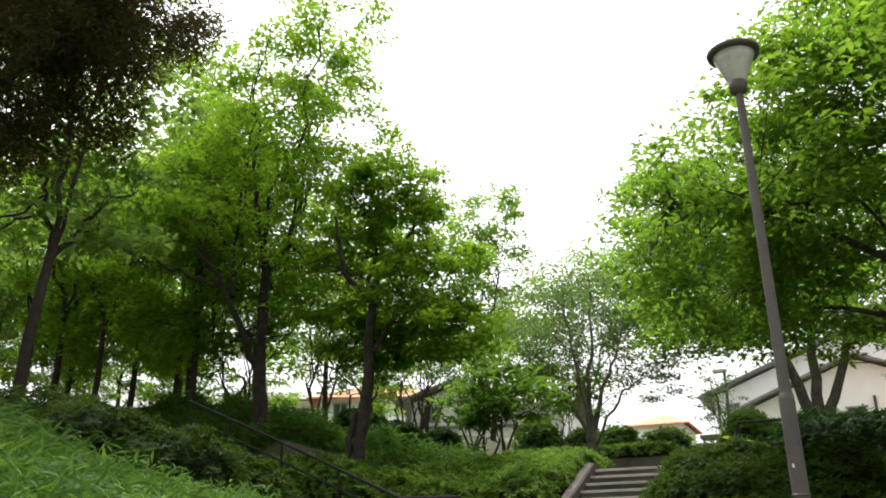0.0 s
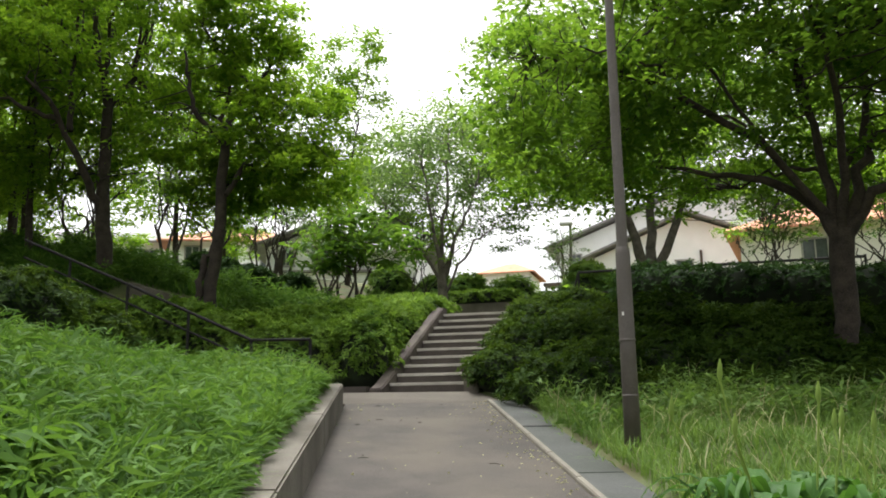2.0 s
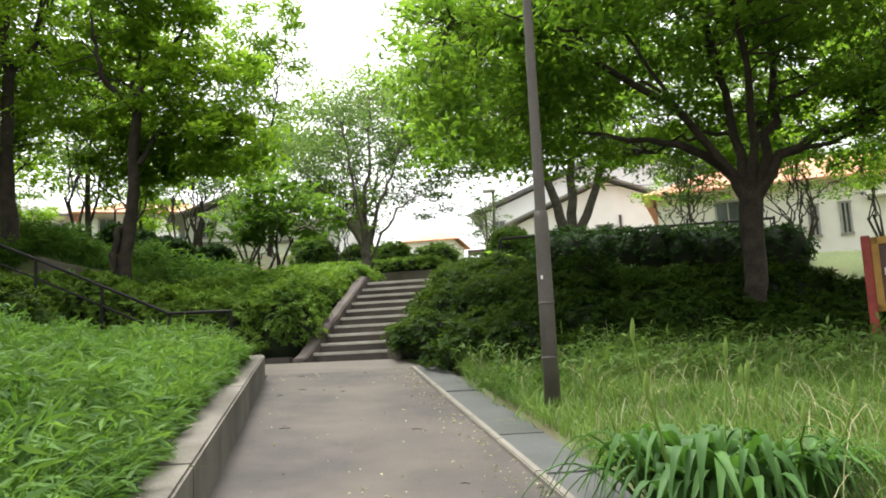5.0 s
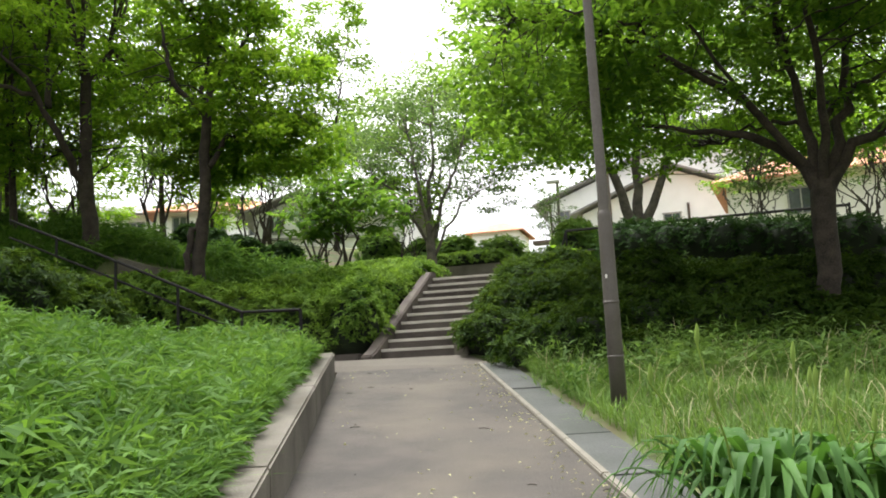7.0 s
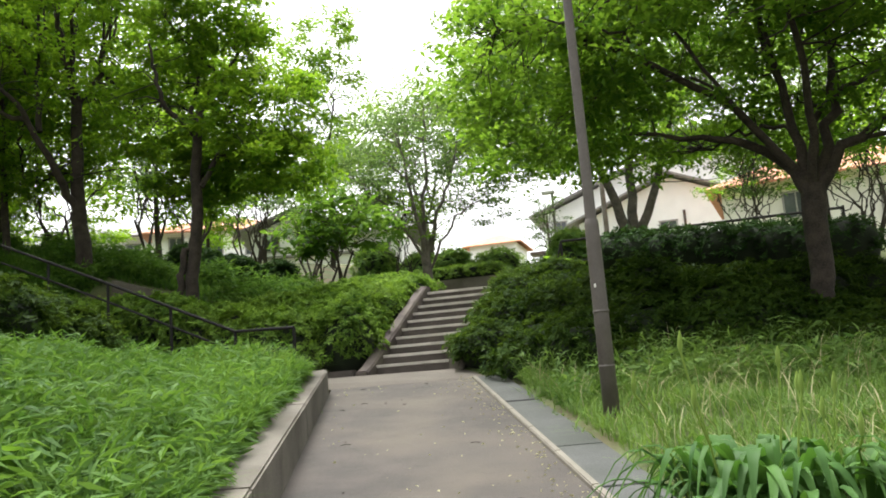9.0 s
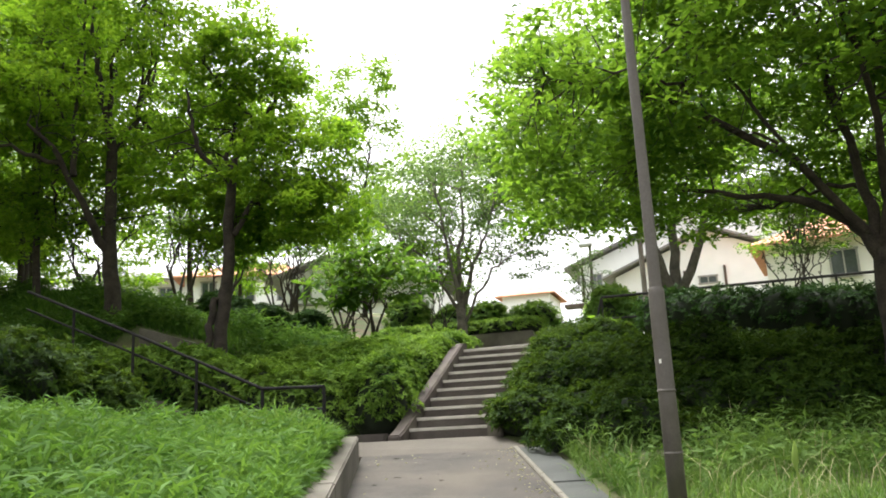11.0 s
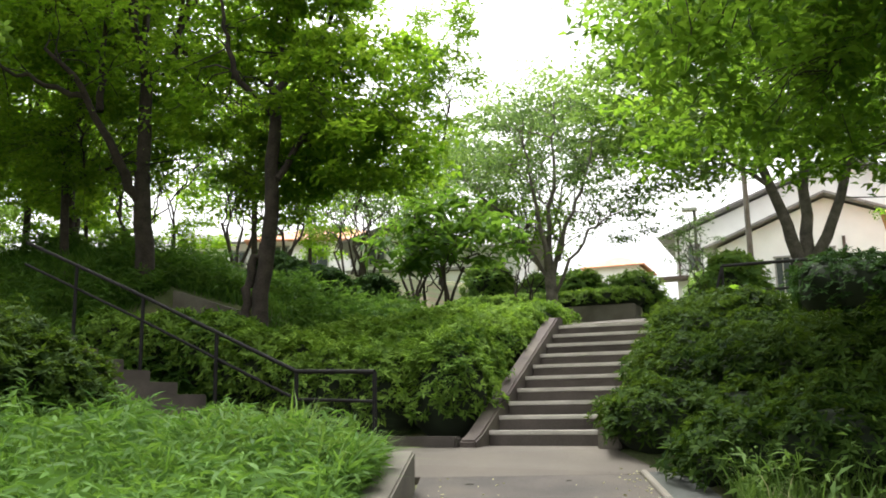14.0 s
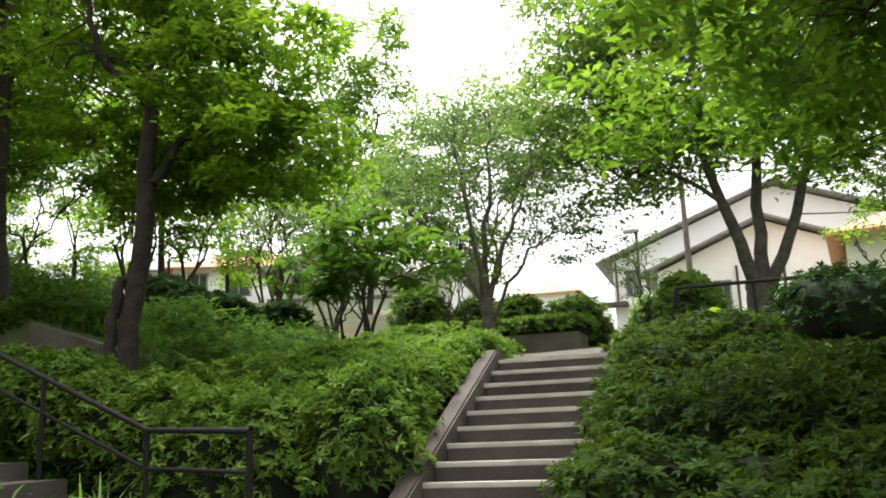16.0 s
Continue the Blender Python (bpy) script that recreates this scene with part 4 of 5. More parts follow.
# ---- grass ----
def blades(name, label, P, height, width, material, lean=0.5, seed=1, kind="stuff", category="grass"):
    """Arched grass blades, each a strip that narrows to its tip."""
    rng = np.random.default_rng(seed)
    n = len(P)
    th = rng.uniform(0, 2 * np.pi, n)
    height = height * (0.85 + 0.4 * wave(P[:, 0] * 1.3, P[:, 1] * 1.3, seed))
    d = np.stack([np.cos(th), np.sin(th), np.zeros(n)], 1)
    s = np.stack([-np.sin(th), np.cos(th), np.zeros(n)], 1)
    h = height * rng.uniform(0.5, 1.25, n)
    w = width * rng.uniform(0.6, 1.3, n)
    bendy = lean * rng.uniform(0.4, 1.5, n)
    rows = []
    for f, wf in ((0.0, 0.6), (0.4, 1.0), (0.75, 0.75), (1.0, 0.06)):
        c = P + d * (h * bendy * f ** 1.8)[:, None]
        c[:, 2] += h * (f - 0.42 * bendy * f ** 2.4)
        rows += [c - s * (w * wf * 0.5)[:, None], c + s * (w * wf * 0.5)[:, None]]
    V = np.stack(rows, 1).reshape(-1, 3)
    o = np.arange(n)[:, None] * 8
    F = np.concatenate([o + np.array([[0, 1, 3, 2]]), o + np.array([[2, 3, 5, 4]]), o + np.array([[4, 5, 7, 6]])])
    return tagged(quads(name, V, F, material), label, category, kind=kind)


def scatter(n, x0, x1, y0, y1, test, seed):
    rng = np.random.default_rng(seed)
    x, y = rng.uniform(x0, x1, n), rng.uniform(y0, y1, n)
    ok = test(x, y)
    x, y = x[ok], y[ok]
    return np.stack([x, y, land(x, y) - 0.01], 1)


def on_left(x, y):
    return (across(x, y) < -1.35) & (y < 11.9 - 0.05 * np.clip(-x, 0, 9)) & (across(x, y) > -7)


def on_right(x, y):
    bare = ((x - 3.4) / 0.62) ** 2 + ((y - 11.25) / 0.42) ** 2 < 1 + 0.5 * wave(x * 3, y * 3)
    return ~bare & (across(x, y) > 1.17) & (y < 13.75 - np.interp(x, [1.8, 3.0, 4.5, 6.3, 7.2, 9.0], [0.2, 0.8, 1.4, 1.4, 0.8, 0.3]))


blades("tall_grass", "lush tall grass on the bank above the kerb", scatter(62000, -6, 3.6, 3.2, 12, on_left, 1), 0.40, 0.014, L_GRASS, 0.9, 1)


def leafy_stems(name, label, P, height, leaf, per, material, seed):
    """Upright weeds: each stem carries lance-shaped leaves that arch outwards."""
    rng = np.random.default_rng(seed)
    n = len(P)
    h = height * rng.uniform(0.5, 1.35, n) * (0.85 + 0.35 * wave(P[:, 0] * 1.6, P[:, 1] * 1.6, seed))
    tilt = rng.normal(0, 0.16, (n, 3)) * np.array([1, 1, 0])
    LP, LA = [], []
    for q in range(per):
        f = rng.uniform(0.25, 1.0, n) if q else np.ones(n)
        th = rng.uniform(0, 2 * np.pi, n)
        LP.append(P + (np.array([0, 0, 1.0]) + tilt) * (h * f)[:, None])
        LA.append(np.stack([np.cos(th), np.sin(th), rng.uniform(-0.35, 0.75, n)], 1))
    LP, LA = np.concatenate(LP), unit(np.concatenate(LA))
    N = unit(np.array([0, 0, 1.0]) + rng.normal(0, 0.6, LP.shape))
    L = leaf[0] * rng.uniform(0.55, 1.3, len(LP))
    V, F = leaves(LP, N, LA, L, L * leaf[1])
    return tagged(quads(name, V, F, material), label, "weeds", kind="stuff")


leafy_stems("leafy_weeds", "leafy lance-leaved weeds among the tall grass", scatter(30000, -6, 3.6, 3.2, 12, on_left, 2), 0.33, (0.13, 0.16), 6, L_GRASS, 2)
def over_kerb(n, seed):
    rng = np.random.default_rng(seed)
    s = rng.uniform(-11, -2.5, n)
    l = -1.31 - np.abs(rng.normal(0, 0.09, n)) + 0.06 * wave(s * 1.5, s)
    return np.array([place(a, c, 0.27) for a, c in zip(s, l)])


leafy_stems("kerb_weeds", "leafy weeds hanging over the kerb wall", over_kerb(1900, 21), 0.17, (0.12, 0.16), 6, L_GRASS, 21)
blades("kerb_grass", "grass blades arching over the kerb wall", over_kerb(2600, 22), 0.26, 0.011, L_GRASS, 1.0, 22)
leafy_stems("bank_weeds", "leafy weeds in the meadow near the shrubs", scatter(5000, 2.2, 10.5, 9.5, 15, on_right, 12), 0.34, (0.13, 0.2), 5, L_GRASSR, 12)
blades("meadow_grass", "mixed meadow grass beside the path", scatter(105000, 2, 11, 3.6, 15, on_right, 3), 0.23, 0.009, L_GRASSR, 0.6, 3)
blades("rank_grass", "rank grass at the foot of the shrub bank", scatter(9000, 2.2, 10.5, 10.2, 15, lambda x, y: on_right(x, y) & ~((x > 6.6) & (x < 9) & (y < 12.4)), 4), 0.42, 0.012, L_GRASSR, 0.6, 4)
blades("seed_stalks", "pale seeding grass stalks in the meadow", scatter(2600, 2.4, 10, 5, 14, on_right, 5), 0.55, 0.006, L_STRAW, 0.9, 5)
leafy_stems("slope_weeds", "patchy leafy weeds on the upper slope", scatter(9000, -11, -2.8, 13.8, 19.5, lambda x, y: (wave(x * 0.8, y * 0.8, 2.0) > -0.1) & ~((x < -5.2) & (x > -7.2) & (y > 15.8) & (y < 17.3)), 13), 0.5, (0.16, 0.25), 7, L_GRASS, 13)
blades("kerb_tuft", "long arching grass at the end of the kerb wall", scatter(1500, -0.7, 0.35, 10.0, 11.2, on_left, 14), 0.62, 0.016, L_GRASSR, 0.9, 14)
blades("edge_tufts", "small tufts along the foot of the kerb wall", scatter(2600, -1, 5, 3, 12, lambda x, y: (np.abs(across(x, y) + 1.07) < 0.03) & (wave(x * 2.1, y * 2.1, 1.0) > 0.25), 15) + np.array([0, 0, 0.06]), 0.14, 0.008, L_GRASSR, 0.8, 15)
blades("gutter_tufts", "grass hanging over the gutter edge", scatter(30000, 1, 7, 3, 13.5, lambda x, y: (across(x, y) > 1.06) & (across(x, y) < 1.26) & (wave(x * 1.7, y * 1.9, 4.0) > -0.2), 16) + np.array([0, 0, 0.03]), 0.22, 0.008, L_GRASSR, 1.2, 16)
blades("slope_grass", "short bright grass on the upper slope", scatter(52000, -12, -2.6, 13.7, 21, lambda x, y: ~((x < -5.2) & (x > -7.2) & (y > 15.8) & (y < 17.25)), 6), 0.34, 0.022, L_GRASS, 0.6, 6)


# ---- strap-leaved clump ----
def lily(x, y, seed, size=1.0):
    rng = np.random.default_rng(seed)
    z = lz(x, y)
    ob = thing("lily_clump", (x, y, z), "clump of dark strap-leaved lilies with pale flower buds", "plant")
    inv = Matrix.Translation(ob.location).inverted()
    rows, n, k = [], 145, 9
    th = rng.uniform(0, 2 * np.pi, n)
    d = np.stack([np.cos(th), np.sin(th), np.zeros(n)], 1)
    s = np.stack([-np.sin(th), np.cos(th), np.zeros(n)], 1)
    c0 = np.array([x, y, z]) + d * rng.uniform(0, 0.28, n)[:, None] * size
    h, reach, w = rng.uniform(0.34, 0.66, n) * size, rng.uniform(0.1, 0.52, n) * size, rng.uniform(0.038, 0.06, n) * size
    d2 = unit(d + rng.normal(0, 0.5, d.shape) * np.array([1, 1, 0]))
    for f in np.linspace(0, 1, k):
        c = c0 + d * (reach * f)[:, None] * (1 - f * 0.5) + d2 * (reach * f * f * 0.6)[:, None]
        c[:, 2] += h * (1.9 * f - 1.75 * f ** 2.3)
        wf = w * (0.7 + 0.6 * np.sin(f * np.pi)) * (1 - 0.97 * f ** 3)
        rows += [c - s * wf[:, None] * 0.5, c - np.array([0, 0, 0.006]), c + s * wf[:, None] * 0.5]
    V = np.stack(rows, 1).reshape(-1, 3)
    o = np.arange(n)[:, None] * 3 * k
    F = np.concatenate([o + np.array([[3 * q + c, 3 * q + c + 1, 3 * q + c + 4, 3 * q + c + 3]]) for q in range(k - 1) for c in (0, 1)])
    quads("leaves", V, F, L_LILY, ob, "", True).matrix_parent_inverse = inv
    for q in range(5):
        a = rng.uniform(0, 2 * np.pi)
        rr = rng.uniform(0.05, 0.3) * size
        hh = rng.uniform(0.5, 0.85) * size
        P = bend((x + rr * math.cos(a), y + rr * math.sin(a), z + 0.1), (x + 1.7 * rr * math.cos(a), y + 1.7 * rr * math.sin(a), z + hh), 0.05, 6, 0.02, rng)
        st = rod("flower_stalk", P, 0.0055, L_BUD, ob, "", 5)
        st.matrix_parent_inverse = inv
        tip = P[-1]
        rod("bud", [tip, tip + [0, 0, 0.03], tip + [0.004, 0, 0.07], tip + [0.006, 0, 0.1]], [0.006, 0.013, 0.010, 0.003], L_BUD, st, "pale closed flower bud", 6)
    return ob


lily(4.56, 6.1, 3, 1.06)
lily(4.98, 6.25, 4, 0.7)

# ---- notice board ----
SX, SY, SR = 7.12, 11.95, radians(-20)
sz = lz(SX, SY) - 0.08
board = thing("notice_board", (SX, SY, sz), "red-posted notice board with an ochre frame and brown panel", "notice board")
m = Matrix.Translation((SX, SY, sz)) @ Matrix.Rotation(SR, 4, "Z") @ Matrix.Diagonal((0.95, 1, 0.95, 1))


def in_board(name, c, size, material, parent, label="", bevel=0.006):
    bm = bmesh.new()
    add_box(bm, c, size, 0, bevel, m @ Matrix.Translation(c))
    ob = part(name, bm, material, parent, label)
    if parent == board:
        ob.matrix_parent_inverse = Matrix.Translation((SX, SY, sz)).inverted()
    return ob


for x in (0.0, 0.98):
    in_board("post", (x, 0, 0.62), (0.1, 0.1, 1.7), M_RED, board, "red painted square post", 0.01)
for c, size in (((0.49, 0, 1.40), (0.88, 0.06, 0.09)), ((0.49, 0, 0.62), (0.88, 0.06, 0.09)), ((0.09, 0, 1.01), (0.08, 0.06, 0.87)), ((0.89, 0, 1.01), (0.08, 0.06, 0.87))):
    in_board("frame_bar", c, size, M_OCHRE, board, "ochre wooden frame bar")
panel = in_board("panel", (0.49, 0.005, 1.01), (0.76, 0.03, 0.72), M_BROWN, board, "dark brown notice panel", 0.002)
rng = np.random.default_rng(8)
for q in range(44):
    u, v = rng.uniform(-0.32, 0.32), rng.uniform(-0.26, 0.3)
    in_board("mark", (0.49 + u, -0.012, 1.01 + v), (rng.uniform(0.018, 0.032), 0.006, rng.uniform(0.03, 0.085)), M_MARK, panel, "", 0)
play = thing("play_panel", (8.75, 12.2, lz(8.75, 12.2)), "yellow play panel with a curved grip", "play panel")
inv = Matrix.Translation(play.location).inverted()
pz = lz(8.75, 12.2)
box("panel", (9.15, 12.25, pz + 0.85), (0.95, 0.06, 1.75), M_YELLOW, play, bevel=0.02).matrix_parent_inverse = inv
box("beam", (9.2, 12.2, pz + 1.66), (1.2, 0.1, 0.12), M_OCHRE, play, bevel=0.01).matrix_parent_inverse = inv
rod("grip", [(8.85, 12.15, pz + 0.6), (8.85, 12.13, pz + 1.2), (8.95, 12.1, pz + 1.45), (9.15, 12.1, pz + 1.5), (9.25, 12.12, pz + 1.3)], 0.025, M_YELLOW, play).matrix_parent_inverse = inv

# ---- upper railing ----
fence = thing("terrace_railing", (1.75, 23.6, lz(1.75, 23.6)), "dark metal railing along the upper terrace", "railing")
inv = Matrix.Translation(fence.location).inverted()
FZ = 4.55
rod("top_bar", [(1.75, 23.6, FZ), (8.5, 23.2, FZ - 0.05)], 0.035, M_BLACK, fence).matrix_parent_inverse = inv
rod("lower_bar", [(1.75, 23.6, FZ - 0.55), (8.5, 23.2, FZ - 0.6)], 0.025, M_BLACK, fence).matrix_parent_inverse = inv
for x in np.arange(1.75, 8.6, 1.35):
    y = 23.6 - (x - 1.75) * 0.4 / 6.75
    rod("post", [(x, y, lz(x, y) - 0.1), (x, y, FZ)], 0.03, M_BLACK, fence).matrix_parent_inverse = inv
rod("end_brace", [(1.75, 23.6, FZ), (1.45, 23.6, lz(1.5, 23.6))], 0.03, M_BLACK, fence).matrix_parent_inverse = inv


# ---- houses ----
def house(at, size, eave, ridge, yaw, wall, roof, label, windows, hip=False, along_x=True, over=0.6):
    """A house: walls, a pitched roof with overhang, and its windows; x along its front, which faces -y."""
    w, d = size
    ob = thing("house", at, label, "house", "houses")
    ob.rotation_euler = (0, 0, radians(yaw))
    bm = bmesh.new()
    add_box(bm, (0, 0, eave / 2 - 0.5), (w, d, eave + 1.0))
    if not hip and along_x is False:
        a = [bm.verts.new(p) for p in ((-w / 2, -d / 2, eave), (w / 2, -d / 2, eave), (0, -d / 2, ridge - 0.12))]
        b = [bm.verts.new((v.co.x, d / 2, v.co.z)) for v in a]
        bm.faces.new(a)
        bm.faces.new(b[::-1])
    part("wall", bm, wall, ob)
    bm = bmesh.new()
    X, Y = w / 2 + over, d / 2 + over
    drop = (ridge - eave) * over / ((d if along_x else w) / 2 + over)
    e = eave - drop * 0.5
    if hip:
        k = min(X, Y) * 0.85
        top = [(-X + k, 0, ridge), (X - k, 0, ridge)]
    elif along_x:
        top = [(-X, 0, ridge), (X, 0, ridge)]
    else:
        top = [(0, -Y, ridge), (0, Y, ridge)]
    c = [bm.verts.new(p) for p in ((-X, -Y, e), (X, -Y, e), (X, Y, e), (-X, Y, e))]
    t = [bm.verts.new(p) for p in top]
    if along_x or hip:
        fs = [(c[0], c[1], t[1], t[0]), (c[2], c[3], t[0], t[1])]
        if hip:
            fs += [(c[1], c[2], t[1]), (c[3], c[0], t[0])]
    else:
        fs = [(c[1], c[2], t[1], t[0]), (c[3], c[0], t[0], t[1])]
    for f in fs:
        bm.faces.new(f)
    r = bmesh.ops.extrude_face_region(bm, geom=bm.faces[:])
    bmesh.ops.translate(bm, vec=(0, 0, 0.11), verts=[v for v in r["geom"] if isinstance(v, bmesh.types.BMVert)])
    bmesh.ops.recalc_face_normals(bm, faces=bm.faces[:])
    part("roof", bm, roof, ob)
    for x, z, ww, hh in windows:
        bm = bmesh.new()
        for cx, cz, sx, sz_ in ((0, hh / 2, ww + 0.16, 0.08), (0, -hh / 2, ww + 0.16, 0.08), (-ww / 2, 0, 0.08, hh), (ww / 2, 0, 0.08, hh), (0, 0, 0.06, hh)):
            add_box(bm, (x + cx, -d / 2 - 0.04, z + cz), (sx, 0.12, sz_))
        win = part("window", bm, M_FRAME, ob)
        bm = bmesh.new()
        add_box(bm, (x, -d / 2 - 0.012, z), (ww, 0.03, hh))
        part("pane", bm, M_GLASS, win)
    return ob


def beam(name, ob, c, size, material, label=""):
    bm = bmesh.new()
    add_box(bm, c, size)
    return part(name, bm, material, ob, label)


h = house((6.2, 60.5, 6.6), (18.6, 7), 4.9, 8.6, 0, M_WALLW, M_ROOFD, "white two-storey house with a dark gabled roof", [(-8.2, 3.6, 0.7, 1.5), (-8.0, 0.9, 0.8, 2.2), (-3.4, 3.6, 1.2, 1.0), (-0.8, 3.7, 0.9, 1.2), (2.2, 3.6, 1.2, 1.2)], along_x=False, over=0.9)
beam("porch_roof", h, (-9.4, -4.0, 2.3), (1.8, 1.2, 0.2), M_TRIM, "small dark porch roof")
beam("downpipe", h, (-9.1, -3.6, 3.6), (0.12, 0.12, 2.6), M_TRIM)
h = house((5.0, 52.2, 5.6), (10.2, 6), 3.7, 5.9, 0, M_WALLW, M_ROOFD, "white house wing with brown trim and a low gable", [(-4.0, 1.9, 1.2, 1.6), (-2.1, 2.1, 0.7, 1.8), (-0.2, 3.1, 0.9, 0.4)], along_x=False, over=0.7)
beam("balcony", h, (-0.4, -3.4, 0.9), (2.6, 0.8, 0.8), M_WALLW, "white balcony")
beam("trim", h, (0.7, -3.05, 2.2), (0.14, 0.1, 3.2), M_TRIM)
beam("trim", h, (-1.4, -3.05, 2.6), (0.12, 0.1, 2.2), M_TRIM)
h = house((13.9, 41.5, 4.9), (13.0, 7), 3.4, 5.0, -8, M_WALLC, M_ROOFO, "cream house with an orange tiled roof", [(-3.6, 2.3, 1.0, 1.1), (-0.3, 1.7, 0.35, 1.3), (0.9, 1.7, 0.35, 1.3), (3.6, 1.6, 1.2, 1.2), (5.4, 1.8, 1.0, 1.2)], hip=True)
beam("awning", h, (2.6, -3.8, 2.5), (1.8, 0.6, 0.12), M_WALLC, "pale flat awning")
house((27.5, 38.5, 4.7), (9.0, 7), 3.6, 5.3, -14, M_WALLC, M_ROOFO, "cream house with an orange tiled roof", [(-2.4, 2.2, 1.2, 1.2), (0.6, 2.2, 1.0, 1.2), (2.8, 2.3, 0.8, 1.2)], hip=True)
h = house((-14.3, 42.9, 5.4), (4.6, 6), 3.75, 4.75, 18, M_WALLW, M_ROOFD, "white gabled house with dark eaves", [(-1.3, 3.2, 0.8, 0.8), (0.4, 3.2, 0.7, 1.2), (1.4, 0.9, 1.2, 1.2)], along_x=False, over=0.8)
beam("balcony", h, (0.3, -3.6, 1.9), (5.0, 1.2, 0.7), M_WALLW, "white balcony")
beam("eave", h, (0.2, -3.7, 2.32), (5.4, 1.4, 0.1), M_ROOFD, "dark lean-to roof edge")
h = house((-22.0, 48.0, 5.9), (7.5, 7), 4.9, 6.3, 25, M_WALLW, M_ROOFO, "tall white house with an orange tiled roof", [(-2.4, 4.0, 0.8, 1.2), (-0.4, 4.0, 1.2, 1.2), (2.2, 4.0, 1.4, 1.2), (-1.8, 1.2, 1.6, 1.2), (2.0, 1.2, 1.2, 1.6)], hip=True)
beam("balcony", h, (0.6, -4.0, 2.8), (5.0, 1.0, 0.9), M_WALLW, "white balcony")
h = house((-28.0, 47.5, 5.9), (6.5, 6), 5.3, 6.4, 25, M_WALLW, M_ROOFD, "white two-storey house with balconies behind the grove", [(-1.8, 4.2, 1.0, 1.2), (0.4, 4.2, 0.8, 1.2), (2.2, 4.2, 1.0, 1.2), (-1.4, 1.4, 1.6, 1.6), (1.6, 1.4, 1.2, 1.6)])
beam("balcony", h, (0.4, -3.5, 3.0), (5.6, 1.0, 0.8), M_WALLW, "white balcony")
house((-33.0, 40.0, 5.2), (9.0, 7), 4.6, 6.2, 35, M_WALLW, M_ROOFD, "white house with a grey roof behind the grove", [(-2.4, 3.4, 0.9, 1.2), (0.4, 3.4, 1.2, 1.2), (2.4, 3.4, 1.2, 1.2)])
h = house((-11.7, 46.5, 5.4), (4.6, 7), 3.9, 5.6, 8, M_WALLW, M_ROOFD, "white house with a broad dark tiled roof", [(-1.4, 1.0, 0.9, 1.8), (0.3, 1.0, 0.8, 1.6), (1.4, 2.8, 0.6, 0.8)], along_x=True, over=0.8)
beam("porch_roof", h, (0.2, -4.1, 2.55), (3.6, 1.4, 0.18), M_ROOFD, "dark tiled porch roof")
house((-10.8, 80, 8.0), (4.4, 6), 5.2, 6.4, 0, M_WALLW, M_ROOFO, "distant white house with an orange hipped roof", [(-1.2, 3.4, 0.8, 1.0), (1.0, 3.4, 0.8, 1.0)], hip=True)

# poles by the houses
far_lamp = thing("street_lamp", (0.0, 36.8, lz(0.0, 36.8)), "slim dark street lamp with a flat white head", "street lamp")
inv = Matrix.Translation(far_lamp.location).inverted()
rod("pole", [(0.0, 36.8, 4.5), (0.05, 36.8, 8.7)], 0.06, M_POLE, far_lamp).matrix_parent_inverse = inv
box("head", (-0.12, 36.8, 8.72), (0.55, 0.3, 0.12), M_LAMPGLASS, far_lamp, "flat white lamp head", bevel=0.02).matrix_parent_inverse = inv
tp = thing("utility_pole", (1.5, 47.6, 5.9), "grey concrete utility pole by the houses", "utility pole")
inv = Matrix.Translation(tp.location).inverted()
rod("pole", [(1.5, 47.6, 5.6), (1.5, 47.6, 14.2)], [0.16, 0.12], M_CONC, tp).matrix_parent_inverse = inv
tagged(rod("power_cable", bend((1.5, 47.6, 13.8), (40, 46, 12.0), -1.5, 12), 0.03, M_BLACK), "sagging black power cable", "cable")


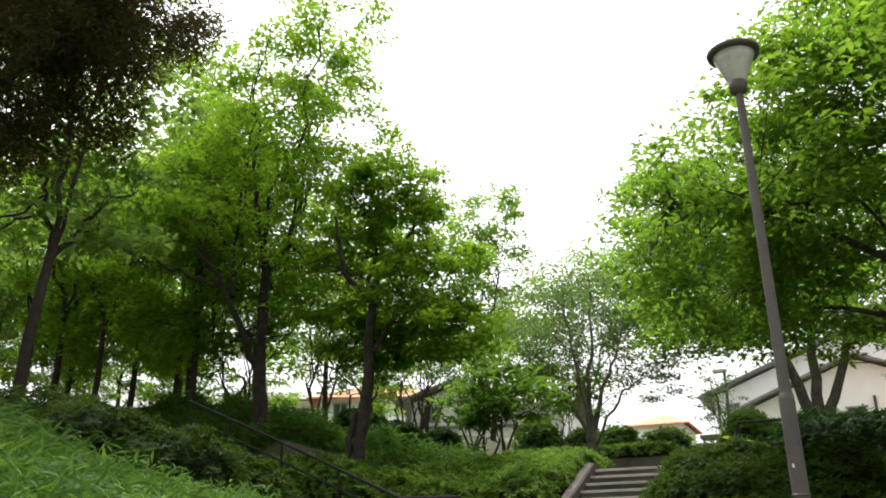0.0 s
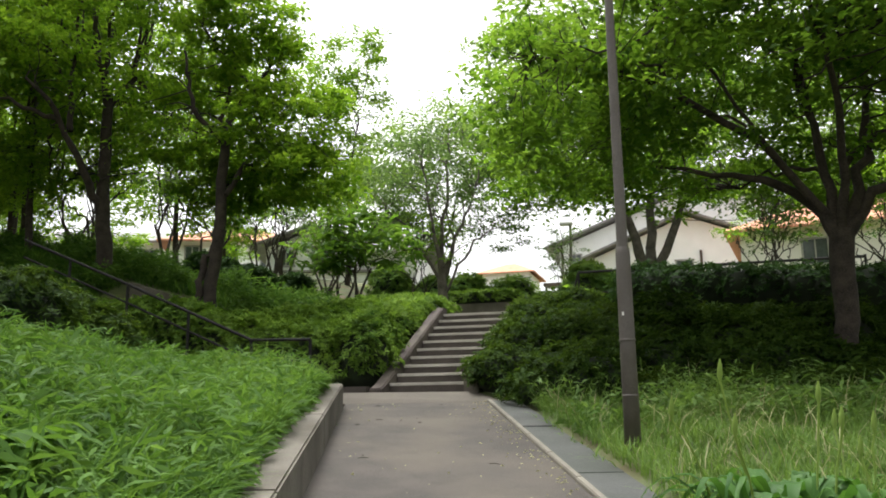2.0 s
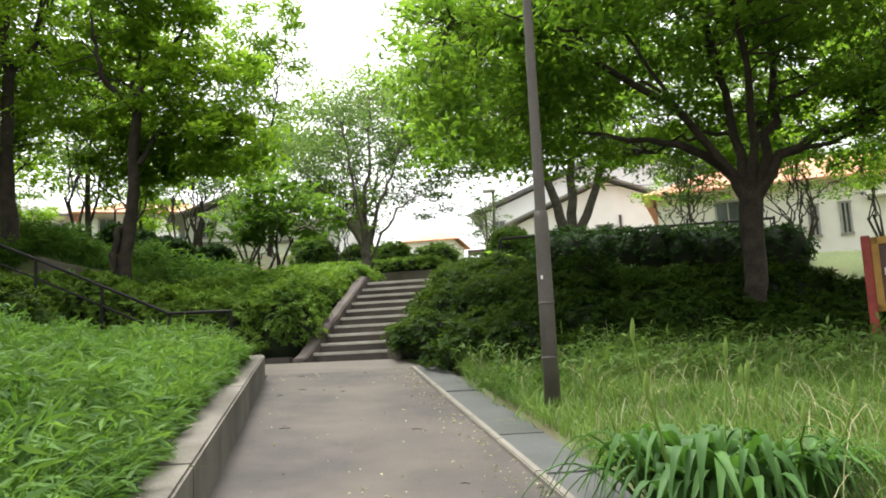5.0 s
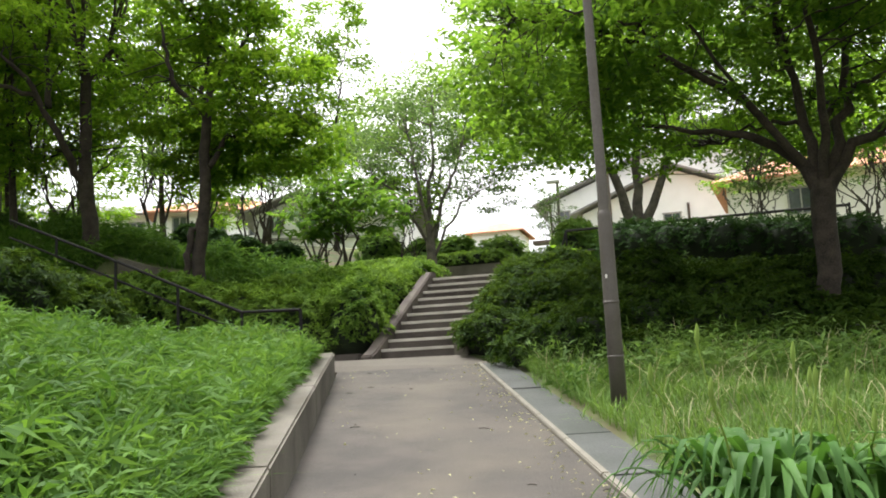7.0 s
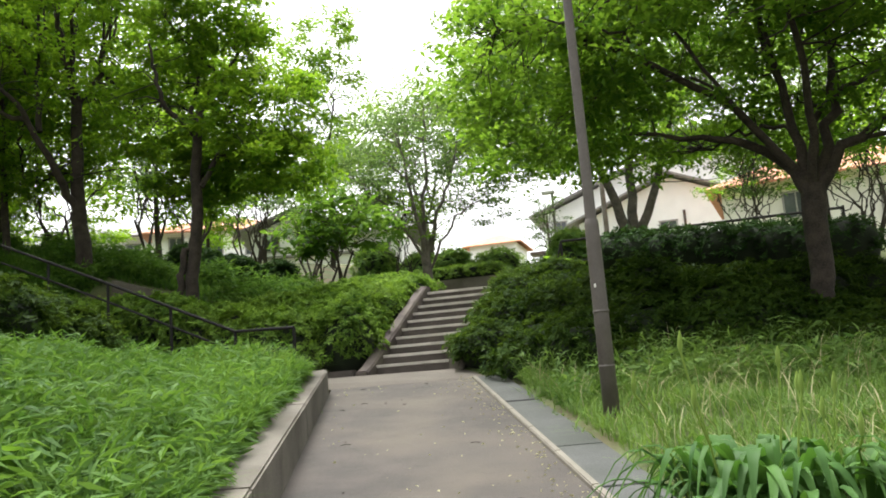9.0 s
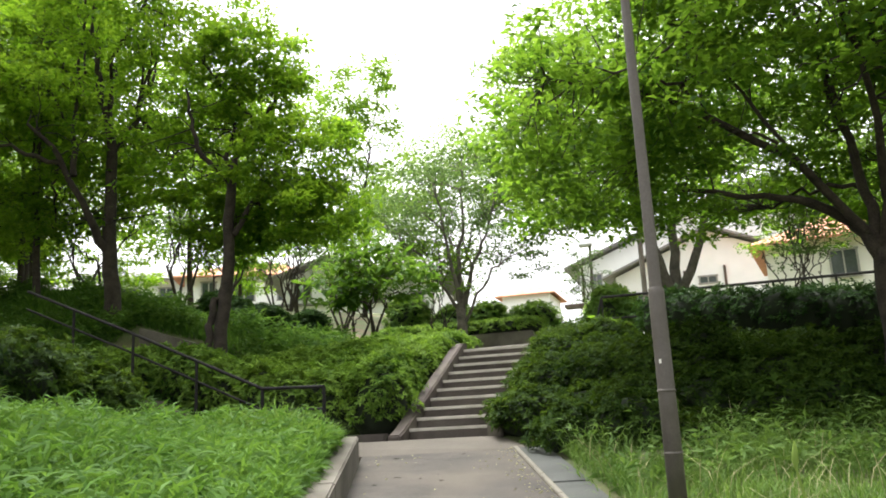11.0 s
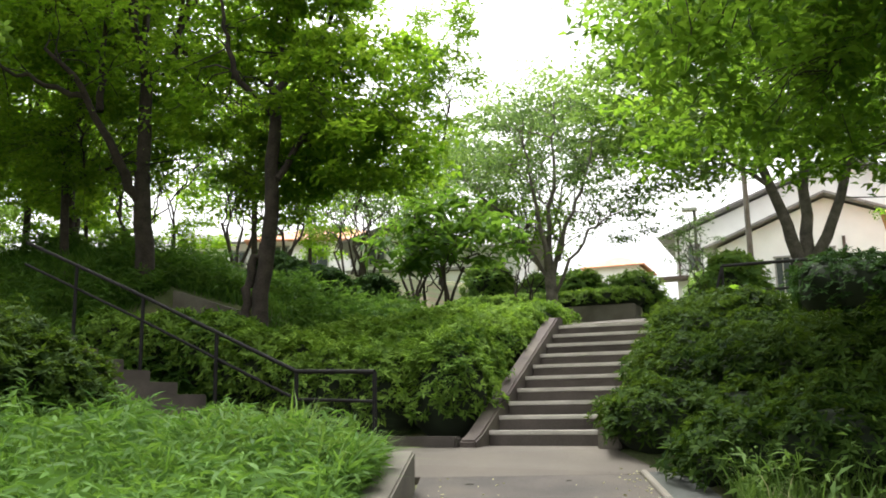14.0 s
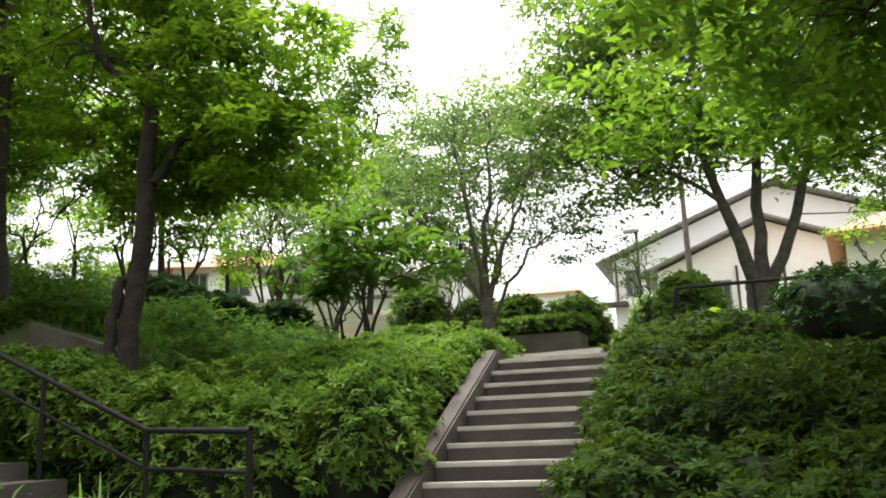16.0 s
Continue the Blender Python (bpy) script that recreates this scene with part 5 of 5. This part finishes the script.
def litter():
    """Dry twigs and fallen leaves on the path and the landing."""
    rng = np.random.default_rng(44)
    V, F, tubes = [], [], []
    for q in range(34):
        s, l = rng.uniform(-9.5, -0.4), rng.uniform(-0.95, 0.7)
        p = np.array(place(s, l, 0.006))
        a = rng.uniform(0, 2 * np.pi)
        d = np.array([math.cos(a), math.sin(a), 0]) * rng.uniform(0.015, 0.06)
        tubes.append(tube([p - d, p + np.array([0, 0, 0.004]), p + d * rng.uniform(0.5, 1)], [0.0025, 0.003, 0.002], 4))
    V, F = join(tubes)
    tagged(quads("twigs", V, F, M_BARK), "dry twigs scattered over the footpath", "litter", kind="stuff")
    n = 420
    s = rng.uniform(-9.5, -0.3, n)
    l = np.where(rng.uniform(0, 1, n) < 0.6, 0.72 - np.abs(rng.normal(0, 0.16, n)), rng.uniform(-1.0, 0.75, n))
    P = np.array([place(a, c, 0.008) for a, c in zip(s, l)])
    N = unit(np.array([0, 0, 1.0]) + rng.normal(0, 0.25, P.shape))
    L = rng.uniform(0.015, 0.045, n)
    V, F = leaves(P, N, rng.normal(0, 1, P.shape), L, L * 0.5)
    tagged(quads("fallen_leaves", V, F, L_STRAW), "small dry fallen leaves on the footpath", "litter", kind="stuff")


litter()


# ---- broad-leaved plant and blossoms ----
def rosette(name, label, category, at, n, length, width, material, seed, rise=0.6):
    rng = np.random.default_rng(seed)
    ob = thing(name, at, label, category)
    th = np.arange(n) * 2.4 + rng.uniform(0, 0.5, n)
    for q in range(n):
        L = length * rng.uniform(0.7, 1.2)
        d = np.array([math.cos(th[q]), math.sin(th[q]), 0])
        s = np.array([-d[1], d[0], 0])
        rows = []
        for f in np.linspace(0, 1, 8):
            c = d * L * f + np.array([0, 0, L * (rise * 2 * f - rise * 1.5 * f * f)])
            w = L * width * math.sin(math.pi * min(1, f * 0.93 + 0.07)) ** 0.8 * 0.5 + 0.002
            rows += [c - s * w + [0, 0, w * 0.3], c, c + s * w + [0, 0, w * 0.3]]
        F = [[3 * k + c, 3 * k + c + 1, 3 * k + c + 4, 3 * k + c + 3] for k in range(7) for c in (0, 1)]
        quads("leaf", np.array(rows), F, material, ob, "", True)
    return ob


rosette("broadleaf_plant", "broad-leaved plantain lily in the tall grass", "plant", (1.75, 4.4, lz(1.75, 4.4) + 0.12), 9, 0.34, 0.42, L_BIG, 5)
rosette("broadleaf_plant", "large-leaved seedling above the shrub bank", "plant", (2.5, 16.2, 2.95), 7, 0.3, 0.5, L_BROAD, 6, 0.9)
P = np.array([1.45, 18.6, 3.02]) + R.normal(0, 1, (160, 3)) * np.array([0.16, 0.12, 0.04])
V, F = leaves(P, unit(np.array([0, 0, 1.0]) + R.normal(0, 0.5, P.shape)), R.normal(0, 1, P.shape), np.full(160, 0.05), np.full(160, 0.045))
tagged(quads("blossom_cluster", V, F, M_PINK), "pink azalea blossoms at the edge of the shrubs", "flowers")
